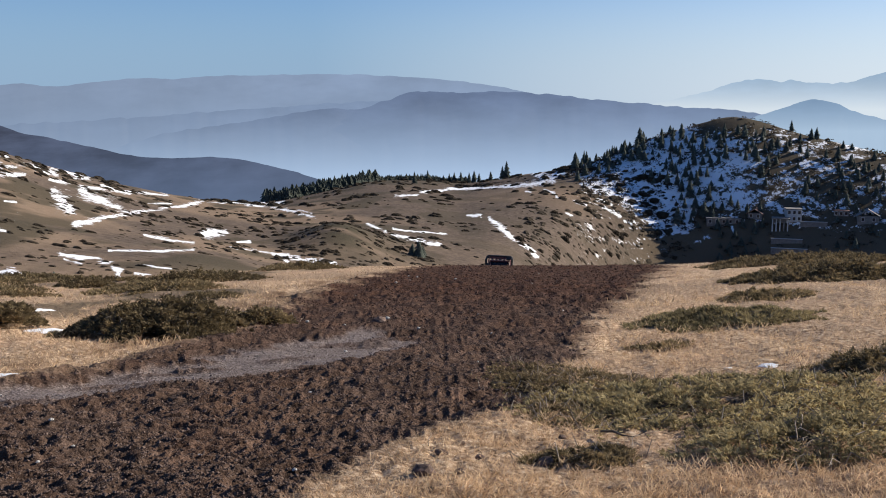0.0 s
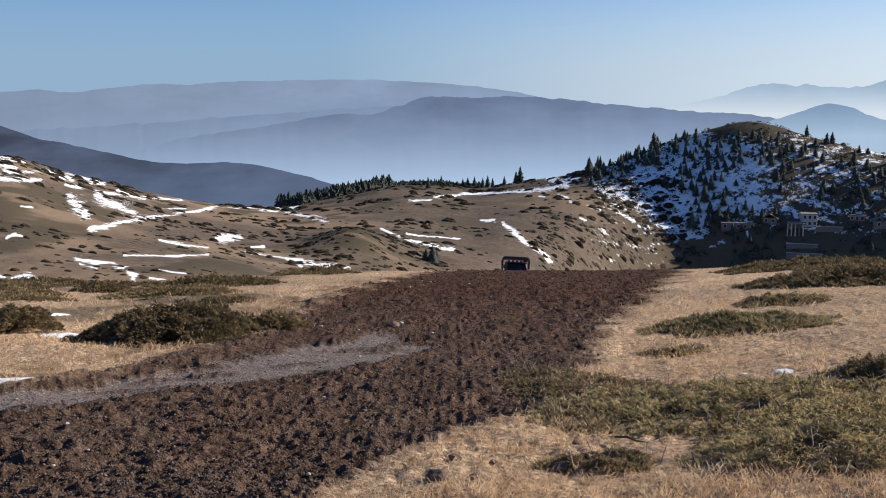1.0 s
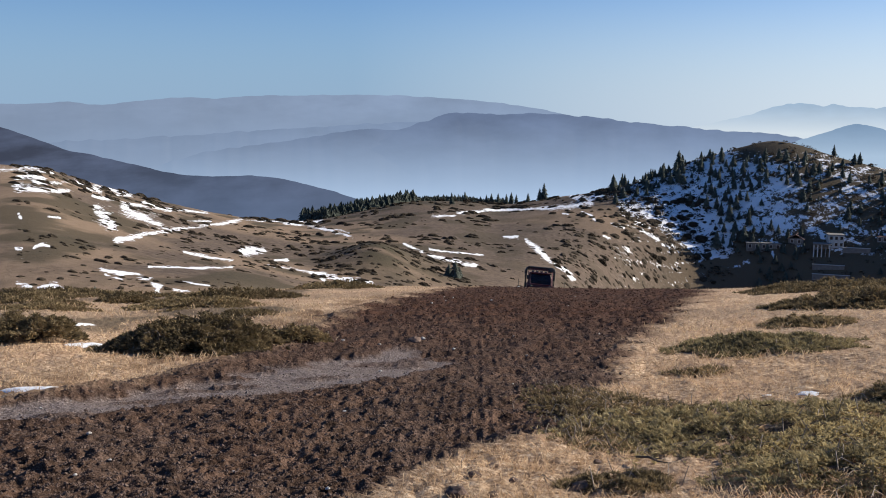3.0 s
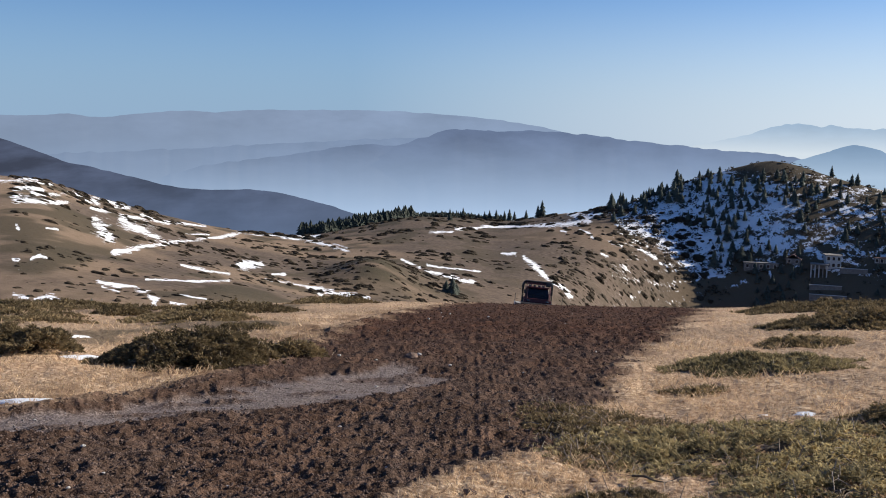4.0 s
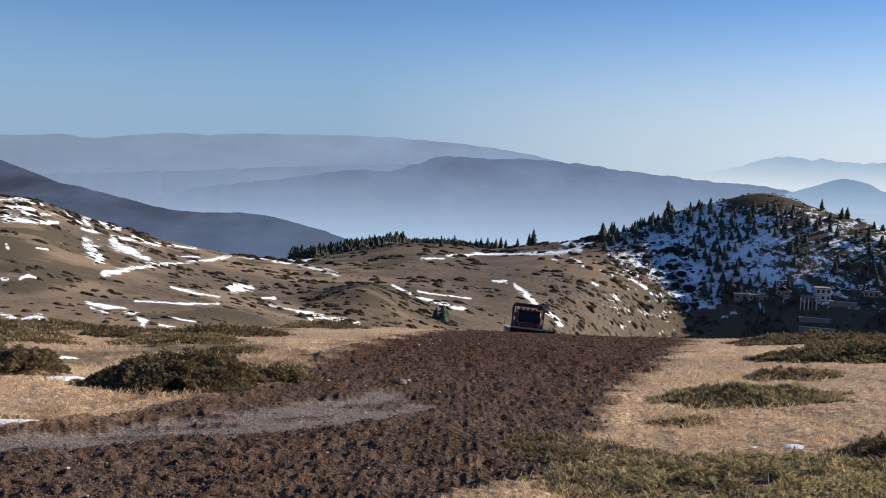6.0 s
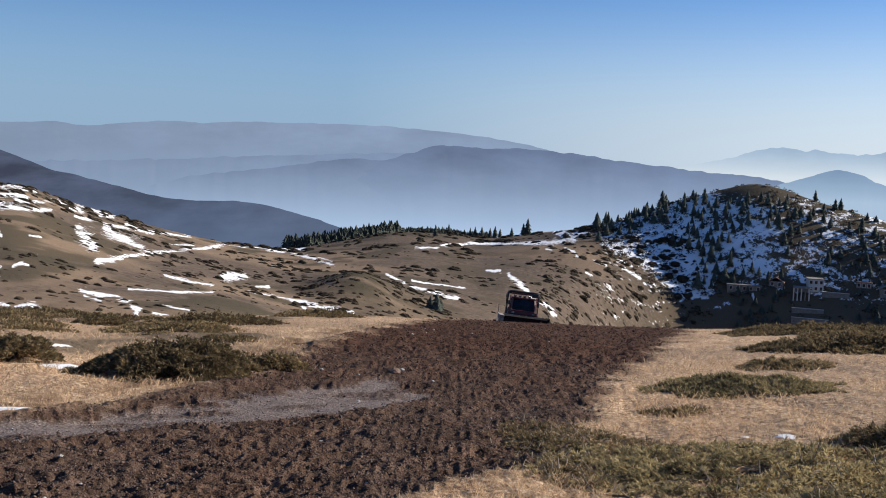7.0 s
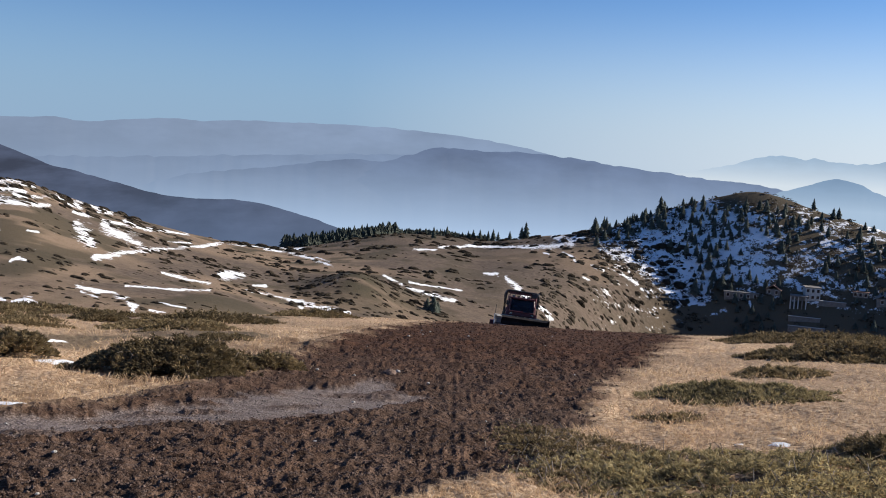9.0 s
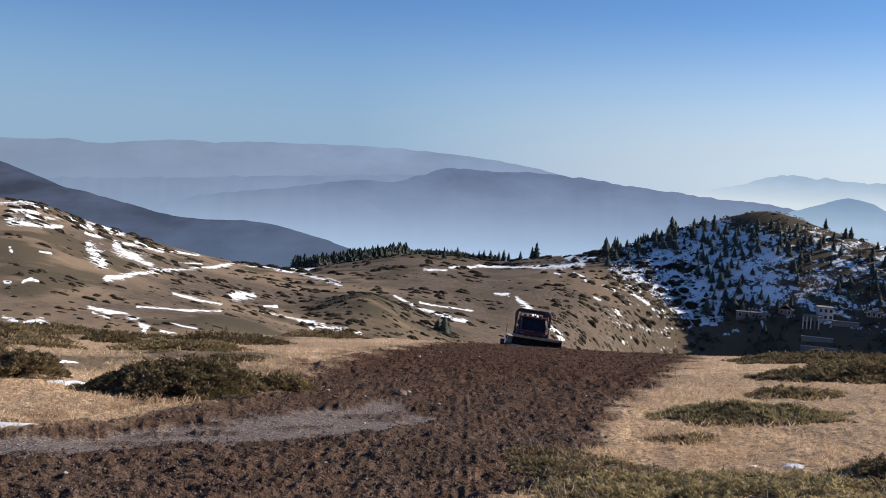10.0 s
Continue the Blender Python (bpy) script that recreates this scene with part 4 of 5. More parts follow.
def slope_shrubs():
    """Dwarf shrubs dotted over the bowl: the larger ones one by one, the small ones as stuff."""
    rng = random.Random(8)
    kinds = []
    for k in range(4):
        kinds.append(mesh_of("foliage", *shrub_mesh(k)))
        kinds[k].materials.append(HEATH)
    made, count, small_v, small_f = 0, 0, [], []
    while made < 300 or count < 2300:
        th, q = rng.uniform(-26.5, 14), rng.random()
        rf, rs = float(foot_dist(th)), float(sky_dist(th))
        r = (rf - 15) * ((rs * 1.01) / (rf - 15)) ** q
        x, y = r * math.sin(radians(th)), r * math.cos(radians(th))
        clump = 0.20 + 1.3 * float(fbm(np.array([x / 14]), np.array([y / 22]), 3, 95)[0])
        if -10 < th < -1 and 150 < r < 225:
            clump += 1.2
        if th > 5 and r < 340:
            clump += 0.8
        if th < -16 and r > 215:
            clump += 0.35
        if -1 < th < 8 and r > 0.9 * rs:
            clump += 0.4
        if rng.random() > clump:
            continue
        z, z1, z2, z3, z4 = (float(h) for h in fine_height(x + np.array([0, 1.0, -1, 0, 0]), y + np.array([0, 0, 0, 1.0, -1])))
        gx, gy = (z1 - z2) / 2, (z3 - z4) / 2
        size = rng.choice((0.30, 0.42, 0.55, 0.75, 1.1)) * rng.uniform(0.8, 1.15) * r / 240
        wide, deep, high = size * rng.uniform(1.0, 1.7), size * rng.uniform(0.8, 1.2), size * rng.uniform(0.9, 1.5)
        steep = math.hypot(gx, gy) + 1e-6
        ux, uy = (gy / steep, -gx / steep) if steep > 0.12 and gy > 0 else (1.0, 0.0)
        if size > 0.6 and made < 300:
            across, up = Vector((ux, uy, gx * ux + gy * uy)).normalized(), Vector((-gx, -gy, 1)).normalized()
            ob = empty("dwarf_shrub", Matrix.Translation((x, y, z - 0.06)) @ Matrix((across, up.cross(across), up)).transposed().to_4x4())
            ob.scale = (wide, deep, high)
            new("foliage", kinds[made % 4]).parent = ob
            tagged(ob, "dark low dwarf shrub on brown pasture", "shrub", group="dwarf shrubs on the pasture")
            made += 1
        elif count < 2300:
            v, f = cushion(rng, 3, 8)
            n = len(small_v)
            deep /= math.hypot(1, steep)
            for p in v:
                dx, dy = p[0] * wide * ux - p[1] * deep * uy, p[0] * wide * uy + p[1] * deep * ux
                small_v.append((x + dx, y + dy, z - 0.05 + p[2] * high + dx * gx + dy * gy))
            small_f += [tuple(n + k for k in t) for t in f]
            count += 1
    ob = new("heath_tufts", mesh_of("heath_tufts", small_v, small_f))
    ob.data.materials.append(HEATH)
    tagged(ob, "small dark heath tufts over the pasture", "shrub", kind="stuff")


slope_shrubs()


def hill_scrub():
    """Low dark scrub poking through the snow of the wooded hill."""
    rng = random.Random(21)
    verts, faces = [], []
    for k in range(1000):
        th = rng.uniform(7, 27) if k < 600 else rng.uniform(7, 14.5)
        rs = float(sky_dist(th))
        line = float(np.interp(th, (6.5, 7.7, 8.7, 10.7, 12.4, 14.5, 16), (440, 405, 367, 349, 352, 345, 335)))
        r = line + (rs * 1.01 - line) * rng.random()
        x, y = r * math.sin(radians(th)), r * math.cos(radians(th))
        z, size = rest(x, y), rng.uniform(0.5, 1.5)
        for s in range(14):
            a, q = rng.uniform(0, 6.28), rng.random() ** 0.5
            px, py = x + math.cos(a) * q * size * 1.3, y + math.sin(a) * q * size
            pz = z + (py - y) * 0.45 + size * 0.5 * (1 - q * q) * rng.uniform(0.3, 1)
            dx, dy = rng.uniform(-0.4, 0.4) * size, rng.uniform(-0.4, 0.4) * size
            i = len(verts)
            verts += [(px - dy, py + dx, pz), (px + dy, py - dx, pz + 0.02), (px + dx, py + dy, pz + size * rng.uniform(0.2, 0.5))]
            faces.append((i, i + 1, i + 2))
    ob = new("hill_scrub", mesh_of("hill_scrub", verts, faces))
    ob.data.materials.append(HEATH)
    tagged(ob, "low dark scrub poking through hillside snow", "shrub", kind="stuff")


hill_scrub()


# ---- loose cover of the near slope ----
def scatter(count, r0, r1, seed, power=1.0):
    rng = np.random.RandomState(seed)
    th = np.radians(rng.uniform(-29, 29, count))
    r = (r0 ** -power + rng.rand(count) * (r1 ** -power - r0 ** -power)) ** (-1 / power)
    return r * np.sin(th), r * np.cos(th), rng


def mud_clods():
    x, y, rng = scatter(150000, 4.6, 80, 3, 0.6)
    keep = (mud_cover(x, y) * (1 - 0.8 * gravel_cover(x, y))) > rng.uniform(0.5, 1.05, len(x))
    x, y = x[keep], y[keep]
    n = len(x)
    z = fine_height(x, y)
    size = np.minimum(rng.lognormal(-4.95, 0.45, n), 0.026) * np.clip((np.hypot(x, y) / 9) ** 0.75, 0.85, 4.5)
    shape = np.array([(1, 0, 0), (0.3, 0.95, 0.1), (-0.8, 0.6, 0), (-0.8, -0.6, 0.1), (0.3, -0.95, 0), (0.35, 0.2, 0.8), (-0.4, -0.15, 0.7), (0, 0, -0.5)])
    tri = np.array([(0, 1, 5), (1, 2, 5), (2, 6, 5), (2, 3, 6), (3, 4, 6), (4, 5, 6), (4, 0, 5), (1, 0, 7), (2, 1, 7), (3, 2, 7), (4, 3, 7), (0, 4, 7)])
    spin = rng.uniform(0, 6.28, n)
    jit = 1 + rng.uniform(-0.3, 0.3, (n, len(shape), 3))
    p = shape[None] * jit * size[:, None, None]
    c, s = np.cos(spin)[:, None], np.sin(spin)[:, None]
    v = np.stack([p[..., 0] * c - p[..., 1] * s + x[:, None], p[..., 0] * s + p[..., 1] * c + y[:, None], p[..., 2] * 0.9 + (z + size * 0.15)[:, None]], -1).reshape(-1, 3)
    f = (tri[None] + (np.arange(n) * len(shape))[:, None, None]).reshape(-1, 3)
    ob = new("mud_clods", arrays("mud_clods", v, f, MUD))
    tagged(ob, "loose dark brown earth clods on the turned track", "earth", kind="stuff")


def dry_grass():
    x, y, rng = scatter(190000, 4.6, 75, 4, 0.8)
    grow = (1 - mud_cover(x, y)) * (1 - 0.75 * scrub_cover(x, y)) * np.clip(0.75 + 0.9 * fbm(x / 1.6, y / 1.6, 3, 62), 0.1, 1)
    keep = grow > rng.uniform(0.15, 1.0, len(x))
    x, y = x[keep], y[keep]
    n = len(x)
    r = np.hypot(x, y)
    z = fine_height(x, y)
    tuft = smooth(-0.25, 0.45, fbm(x / 0.55, y / 0.8, 3, 63)) * (1 + 0.35 * smooth(-6, -12, np.degrees(np.arctan2(x, y))))
    ln = rng.uniform(0.025, 0.085, n) * np.clip(r / 11, 0.8, 1.7) * (0.55 + 0.75 * tuft)
    w = 0.0018 * np.clip(r / 7, 1, 8)
    a, lean = rng.uniform(0, 6.28, n), rng.uniform(0.4, 1.6, n)
    dx, dy, dz = np.cos(a) * np.sin(lean) * ln, np.sin(a) * np.sin(lean) * ln, np.abs(np.cos(lean)) * ln + 0.01
    b = rng.uniform(0, 6.28, n)
    sx, sy = np.cos(b) * w, np.sin(b) * w
    v = np.stack([np.stack([x - sx, y - sy, z], 1), np.stack([x + sx, y + sy, z], 1), np.stack([x + dx * 0.6 + sx, y + dy * 0.6 + sy, z + dz * 0.75], 1), np.stack([x + dx, y + dy, z + dz], 1)], 1).reshape(-1, 3)
    f = np.arange(n * 4).reshape(-1, 4)
    ob = new("dry_grass", arrays("dry_grass", v, f, STRAW))
    tagged(ob, "short bleached straw grass on the slope", "grass", kind="stuff")


def grit():
    x, y, rng = scatter(30000, 5.5, 18, 9)
    keep = gravel_cover(x, y) * mud_cover(x, y) > rng.uniform(0.2, 1.0, len(x))
    x, y = x[keep], y[keep]
    n, z = len(x), fine_height(x, y)
    size = np.minimum(rng.lognormal(-4.9, 0.45, n), 0.025)
    shape = np.array([(1, 0, 0), (-0.5, 0.85, 0.1), (-0.5, -0.85, 0), (0.1, 0.1, 0.8)])
    tri = np.array([(0, 1, 3), (1, 2, 3), (2, 0, 3)])
    spin = rng.uniform(0, 6.28, n)
    p = shape[None] * (1 + rng.uniform(-0.3, 0.3, (n, 4, 3))) * size[:, None, None]
    c, s = np.cos(spin)[:, None], np.sin(spin)[:, None]
    v = np.stack([p[..., 0] * c - p[..., 1] * s + x[:, None], p[..., 0] * s + p[..., 1] * c + y[:, None], p[..., 2] + z[:, None]], -1).reshape(-1, 3)
    f = (tri[None] + (np.arange(n) * 4)[:, None, None]).reshape(-1, 3)
    ob = new("gravel", arrays("gravel", v, f, GRIT))
    tagged(ob, "grey wet gravel of the old track", "gravel", kind="stuff")


mud_clods()
dry_grass()
grit()


# ---- the tracked slope groomer that climbs the track ----
RED = surface("red_paint", (0.055, 0.011, 0.013), (0.12, 0.020, 0.022), 4, 0.45, bump=0.05, vary=0.1)
# Lighter pinkish copy of the red: sunlight on rack and posts put into the colour.
SUNLIT_RED = surface("sunlit_red_paint", (0.16, 0.05, 0.055), (0.34, 0.13, 0.13), 5, 0.6, bump=0.05)
BLACK = surface("black_steel", (0.010, 0.010, 0.012), (0.035, 0.033, 0.034), 6, 0.5, bump=0.1)
RUBBER = surface("rubber", (0.012, 0.012, 0.012), (0.04, 0.036, 0.032), 9, 0.85, bump=0.2)
STEEL = surface("scuffed_steel", (0.22, 0.21, 0.21), (0.5, 0.5, 0.5), 7, 0.4, 0.9, bump=0.1)
BLADE = surface("muddy_blade", (0.007, 0.006, 0.008), (0.024, 0.019, 0.019), 3, 0.8, 0.0, gloss=0.2, bump=0.2, distance=0.02)
# Pale tone stands for sun glare on the left blade wing.
SUNLIT_STEEL = surface("sunlit_steel", (0.10, 0.10, 0.10), (0.34, 0.33, 0.32), 5, 0.5, bump=0.1)
WHITE = surface("white_paint", (0.62, 0.62, 0.60), (0.82, 0.82, 0.80), 5, 0.5, bump=0.05)


def glass(name, tint):
    m, tree, bsdf = material(name)
    bsdf.inputs["Base Color"].default_value = (*tint, 1)
    bsdf.inputs["Roughness"].default_value = 0.06
    bsdf.inputs["Transmission Weight"].default_value = 0.75
    bsdf.inputs["IOR"].default_value = 1.45
    return m


GLASS = glass("tinted_glass", (0.06, 0.07, 0.10))
LENS = glass("lamp_glass", (0.45, 0.45, 0.44))


def groomer():
    g = empty("slope_groomer")
    for side in (-1, 1):
        x0, x1 = (0.72, 1.62) if side > 0 else (-1.62, -0.72)
        loop = []
        for k in range(9):
            a = math.pi / 2 + math.pi * k / 8
            loop.append((-1.95 + 0.42 * math.cos(a), 0.44 + 0.42 * math.sin(a)))
        for k in range(9):
            a = -math.pi / 2 + math.pi * k / 8
            loop.append((1.95 + 0.42 * math.cos(a), 0.44 + 0.42 * math.sin(a)))
        track = part("track_belt", extrude_profile(bmesh.new(), loop, x0, x1), RUBBER, g, "black rubber track belt")
        n = 26
        for k in range(n):
            s = k / n * 2
            if s < 1:
                y, z = -1.95 + 3.9 * s, 0.86
            else:
                y, z = 1.95 - 3.9 * (s - 1), 0.0
            bm = box(bmesh.new(), x0 - 0.02, y - 0.03, z, x1 + 0.02, y + 0.03, z + 0.06)
            part("cleat", bm, STEEL, track)
        for y in (-1.9, -0.95, 0.0, 0.95, 1.9):
            bm = bmesh.new()
            xo = x1 + 0.015 if side > 0 else x0 - 0.015
            bmesh.ops.create_cone(bm, cap_ends=True, segments=18, radius1=0.33, radius2=0.30, depth=0.10, matrix=Matrix.Translation((xo, y, 0.45)) @ Matrix.Rotation(math.pi / 2, 4, "Y"))
            part("road_wheel", bm, BLACK, g)
    bm = box(bmesh.new(), -0.70, -1.9, 0.35, 0.70, 2.1, 0.95, 0.05)
    part("hull", bm, BLACK, g, "black chassis between the tracks")
    bm = box(bmesh.new(), -1.25, -1.75, 0.95, 1.25, 0.35, 1.25, 0.06)
    part("cab_floor", bm, RED, g, "red front deck")
    bm = box(bmesh.new(), -1.15, 0.40, 0.95, 1.15, 2.15, 1.72, 0.08)
    part("engine_cover", bm, RED, g, "red engine cover")
    # cab: pillars, roof, glass
    cab = part("cab_frame", bmesh.new(), RED, g, "red cab frame")
    bm = bmesh.new()
    for sx in (-1, 1):
        tube(bm, [(sx * 0.98, -1.70, 1.22), (sx * 0.98, -1.55, 1.75), (sx * 0.90, -1.22, 2.36)], 0.055, 8)
        tube(bm, [(sx * 1.00, -0.35, 1.22), (sx * 0.98, -0.35, 2.36)], 0.045, 8)
        tube(bm, [(sx * 0.98, 0.35, 1.22), (sx * 0.92, 0.30, 2.36)], 0.055, 8)
        tube(bm, [(sx * 0.98, -1.68, 1.28), (sx * 1.0, 0.35, 1.28)], 0.05, 8)
    tube(bm, [(-0.98, -1.70, 1.28), (0.98, -1.70, 1.28)], 0.06, 8)
    tube(bm, [(-0.90, -1.22, 2.36), (0.90, -1.22, 2.36)], 0.055, 8)
    bm.to_mesh(cab.data)
    bm.free()
    bm = extrude_profile(bmesh.new(), [(-1.36, 2.36), (-1.36, 2.44), (-1.0, 2.52), (0.2, 2.52), (0.42, 2.42), (0.42, 2.34)], -1.0, 1.0)
    part("cab_roof", bm, RED, g, "dull red cab roof")
    bm = bmesh.new()
    q = [bm.verts.new(p) for p in ((-0.93, -1.68, 1.34), (0.93, -1.68, 1.34), (0.95, -1.54, 1.75), (0.86, -1.24, 2.32), (-0.86, -1.24, 2.32), (-0.95, -1.54, 1.75))]
    bm.faces.new((q[0], q[1], q[2], q[5]))
    bm.faces.new((q[5], q[2], q[3], q[4]))
    bmesh.ops.solidify(bm, geom=bm.faces[:], thickness=0.012)
    part("windscreen", bm, GLASS, g, "dark tinted windscreen")
    for sx in (-1, 1):
        part("side_window", box(bmesh.new(), min(sx * 0.96, sx * 0.975), -1.30, 1.34, max(sx * 0.96, sx * 0.975), -0.42, 2.28), GLASS, g)
        part("side_window", box(bmesh.new(), min(sx * 0.96, sx * 0.975), -0.30, 1.34, max(sx * 0.96, sx * 0.975), 0.28, 2.28), GLASS, g)
    part("rear_wall", box(bmesh.new(), -0.92, 0.30, 1.25, 0.92, 0.36, 2.36), BLACK, g)
    for sx in (-0.42, 0.42):
        seat = part("seat", box(bmesh.new(), sx - 0.24, -0.75, 1.25, sx + 0.24, -0.25, 1.52, 0.05), BLACK, g)
        part("backrest", box(bmesh.new(), sx - 0.23, -0.30, 1.52, sx + 0.23, -0.16, 2.05, 0.05), BLACK, seat)
    bm = extrude_profile(bmesh.new(), [(-1.55, 1.25), (-1.55, 1.46), (-1.30, 1.52), (-1.20, 1.25)], -0.85, 0.85)
    part("dashboard", bm, BLACK, g)
    # tall guard frame round the cab with the load rack
    bm = bmesh.new()
    for y in (-0.75, 0.55):
        tube(bm, [(-1.30, y, 0.95), (-1.32, y, 2.68), (-1.26, y, 2.90), (-1.10, y, 2.98), (1.10, y, 2.98), (1.26, y, 2.90), (1.32, y, 2.68), (1.30, y, 0.95)], 0.095, 8)
    for sx in (-1.32, 1.32):
        tube(bm, [(sx, -0.75, 2.42), (sx, 0.55, 2.42)], 0.05, 8)
        tube(bm, [(sx, -0.75, 1.35), (sx, 0.55, 1.35)], 0.04, 8)
    part("guard_frame", bm, BLACK, g, "tall black tubular guard frame")
    bm = bmesh.new()
    for x in (-0.95, -0.55, -0.15, 0.25, 0.65):
        tube(bm, [(x, -0.75, 2.98), (x, 0.55, 2.98)], 0.025, 6)
    tube(bm, [(-0.95, -0.80, 2.84), (0.70, -0.80, 2.84)], 0.03, 6)
    part("roof_rack", bm, RED, g, "red roof rack bars")
    for k in range(9):
        x = -1.0 + 0.2 * k
        part("rack_bar", tube(bmesh.new(), [(x, -0.78, 2.55), (x, -0.78, 2.96)], 0.022, 6), SUNLIT_RED, g)
    part("rack_rail", tube(bmesh.new(), [(-1.05, -0.78, 2.76), (0.72, -0.78, 2.76)], 0.028, 6), SUNLIT_RED, g)
    for sx in (-1, 1):
        part("side_post", tube(bmesh.new(), [(sx * 1.12, -1.0, 0.95), (sx * 1.10, -0.95, 2.62)], 0.05, 8), SUNLIT_RED, g, "red side post in a sunlit pinkish tone")
    part("rack_box", box(bmesh.new(), 0.72, -0.95, 2.62, 1.24, -0.35, 2.94, 0.04), BLACK, g, "black box on the roof rack")
    for x in (-0.75, -0.35, 0.05, 0.45):
        lampbox = part("work_light", box(bmesh.new(), x - 0.10, -1.42, 2.46, x + 0.10, -1.30, 2.60, 0.02), BLACK, g)
        part("lens", box(bmesh.new(), x - 0.08, -1.435, 2.48, x + 0.08, -1.424, 2.58), LENS, lampbox)
    for sx in (-1, 1):
        arm = part("mirror", box(bmesh.new(), sx * 1.20 - 0.10, -1.62, 1.75, sx * 1.20 + 0.10, -1.56, 2.10, 0.02), BLACK, g, "black wing mirror")
        part("mirror_arm", tube(bmesh.new(), [(sx * 0.97, -1.50, 1.9), (sx * 1.20, -1.56, 1.95)], 0.018, 6), BLACK, arm)
        head = part("headlight", box(bmesh.new(), sx * 0.85 - 0.12, -1.86, 1.02, sx * 0.85 + 0.12, -1.74, 1.18, 0.03), BLACK, g)
        part("lens", box(bmesh.new(), sx * 0.85 - 0.10, -1.875, 1.04, sx * 0.85 + 0.10, -1.862, 1.16), LENS, head)
    part("exhaust", tube(bmesh.new(), [(1.05, 0.75, 1.6), (1.05, 0.75, 2.68), (1.08, 0.86, 2.6)], 0.06, 10), STEEL, g, "steel exhaust pipe")
    # front blade: curved shield, two wings, arms
    curve = [(-2.62, 0.05), (-2.76, 0.18), (-2.80, 0.42), (-2.98, 0.66), (-2.60, 0.84), (-2.54, 0.82), (-2.67, 0.64), (-2.72, 0.42), (-2.68, 0.21), (-2.55, 0.05)]
    blade = part("blade", extrude_profile(bmesh.new(), curve, -1.62, 1.62), BLADE, g, "wide curved front blade caked with earth")
    for sx in (-1, 1):
        bm = extrude_profile(bmesh.new(), curve, 0, 0.62)
        bmesh.ops.transform(bm, verts=bm.verts, matrix=Matrix.Translation((sx * 1.63, 0, 0)) @ Matrix.Translation((0, -2.68, 0)) @ Matrix.Rotation(-sx * radians(38), 4, "Z") @ Matrix.Translation((0 if sx > 0 else -0.62, 2.68, 0)))
        part("wing", bm, BLADE if sx > 0 else SUNLIT_STEEL, blade, "angled blade wing" if sx > 0 else "blade wing in pale sunlit tone")
        # The left plate is white for the same painted glare.
        part("end_plate", box(bmesh.new(), sx * 2.14 - 0.03, -3.25, 0.04, sx * 2.14 + 0.03, -2.95, 0.80, 0.01), WHITE if sx < 0 else BLADE, blade, "end plate in pale sunlit tone" if sx < 0 else "")
        part("lift_arm", tube(bmesh.new(), [(sx * 0.55, -1.85, 0.65), (sx * 0.55, -2.62, 0.55)], 0.08, 8), BLACK, g)
        part("ram", tube(bmesh.new(), [(sx * 0.30, -1.8, 0.9), (sx * 0.30, -2.62, 0.82)], 0.045, 8), STEEL, g)
    part("cutting_edge", box(bmesh.new(), -1.62, -2.90, -0.02, 1.62, -2.60, 0.09), STEEL, blade)
    # tiller behind
    bm = bmesh.new()
    tube(bm, [(-2.1, 3.2, 0.32), (2.1, 3.2, 0.32)], 0.26, 14)
    tiller = part("tiller", bm, BLACK, g, "black rear tiller drum")
    part("tiller_hood", extrude_profile(bmesh.new(), [(2.9, 0.25), (2.95, 0.62), (3.3, 0.68), (3.75, 0.2), (3.7, 0.15), (3.28, 0.60), (3.0, 0.55), (2.95, 0.25)], -2.15, 2.15), RED, tiller)
    for sx in (-0.5, 0.5):
        part("tiller_arm", tube(bmesh.new(), [(sx, 2.05, 0.7), (sx, 3.0, 0.5)], 0.07, 8), BLACK, tiller)
    for sx in (-2.1, 2.1):
        part("marker_rod", tube(bmesh.new(), [(sx, -2.75, 0.6), (sx, -2.72, 1.55)], 0.022, 6), BLACK, blade)
    return tagged(g, "dark red tracked slope groomer with wide front blade on turned earth", "snow groomer")


machine = groomer()


def motions():
    rows = []
    for k in range(21):
        t = k * 0.5
        r = 96.0 - 2.6 * t + 0.05 * t * t
        th = np.interp(t, (0, 1, 2.5, 4.5, 5.5, 7.5, 9, 10), (3.36, 3.53, 3.59, 3.58, 3.59, 3.63, 3.70, 3.72))
        x, y = r * math.sin(radians(th)), r * math.cos(radians(th))
        z = [float(base_height(np.array([x]), np.array([y + d]))[0]) for d in (-2.0, 0.0, 2.0)]
        rows.append((t, pose(x, y, max(z[1], (z[0] + z[2]) / 2) - 0.04, math.degrees(math.atan2(z[2] - z[0], 4.0)), np.interp(t, (0, 2.5, 10), (3.0, 4.5, 5.5)), 0)))
    walk(machine, rows)


# ---- houses and terraces at the foot of the wooded hill ----
PLASTER = surface("white_plaster", (0.44, 0.44, 0.43), (0.60, 0.59, 0.57), 1.2, 0.85, bump=0.1)
GREY_WALL = surface("weathered_concrete", (0.15, 0.14, 0.13), (0.27, 0.25, 0.23), 0.9, 0.9, bump=0.2)
ROOF = surface("rusty_roof", (0.16, 0.085, 0.065), (0.26, 0.15, 0.115), 1.5, 0.75, bump=0.1)
DARK_PANE = surface("dark_window", (0.012, 0.016, 0.024), (0.03, 0.035, 0.045), 1, 0.15, bump=0)


def site(th, r):
    x, y = r * math.sin(radians(th)), r * math.cos(radians(th))
    return x, y, rest(x, y)


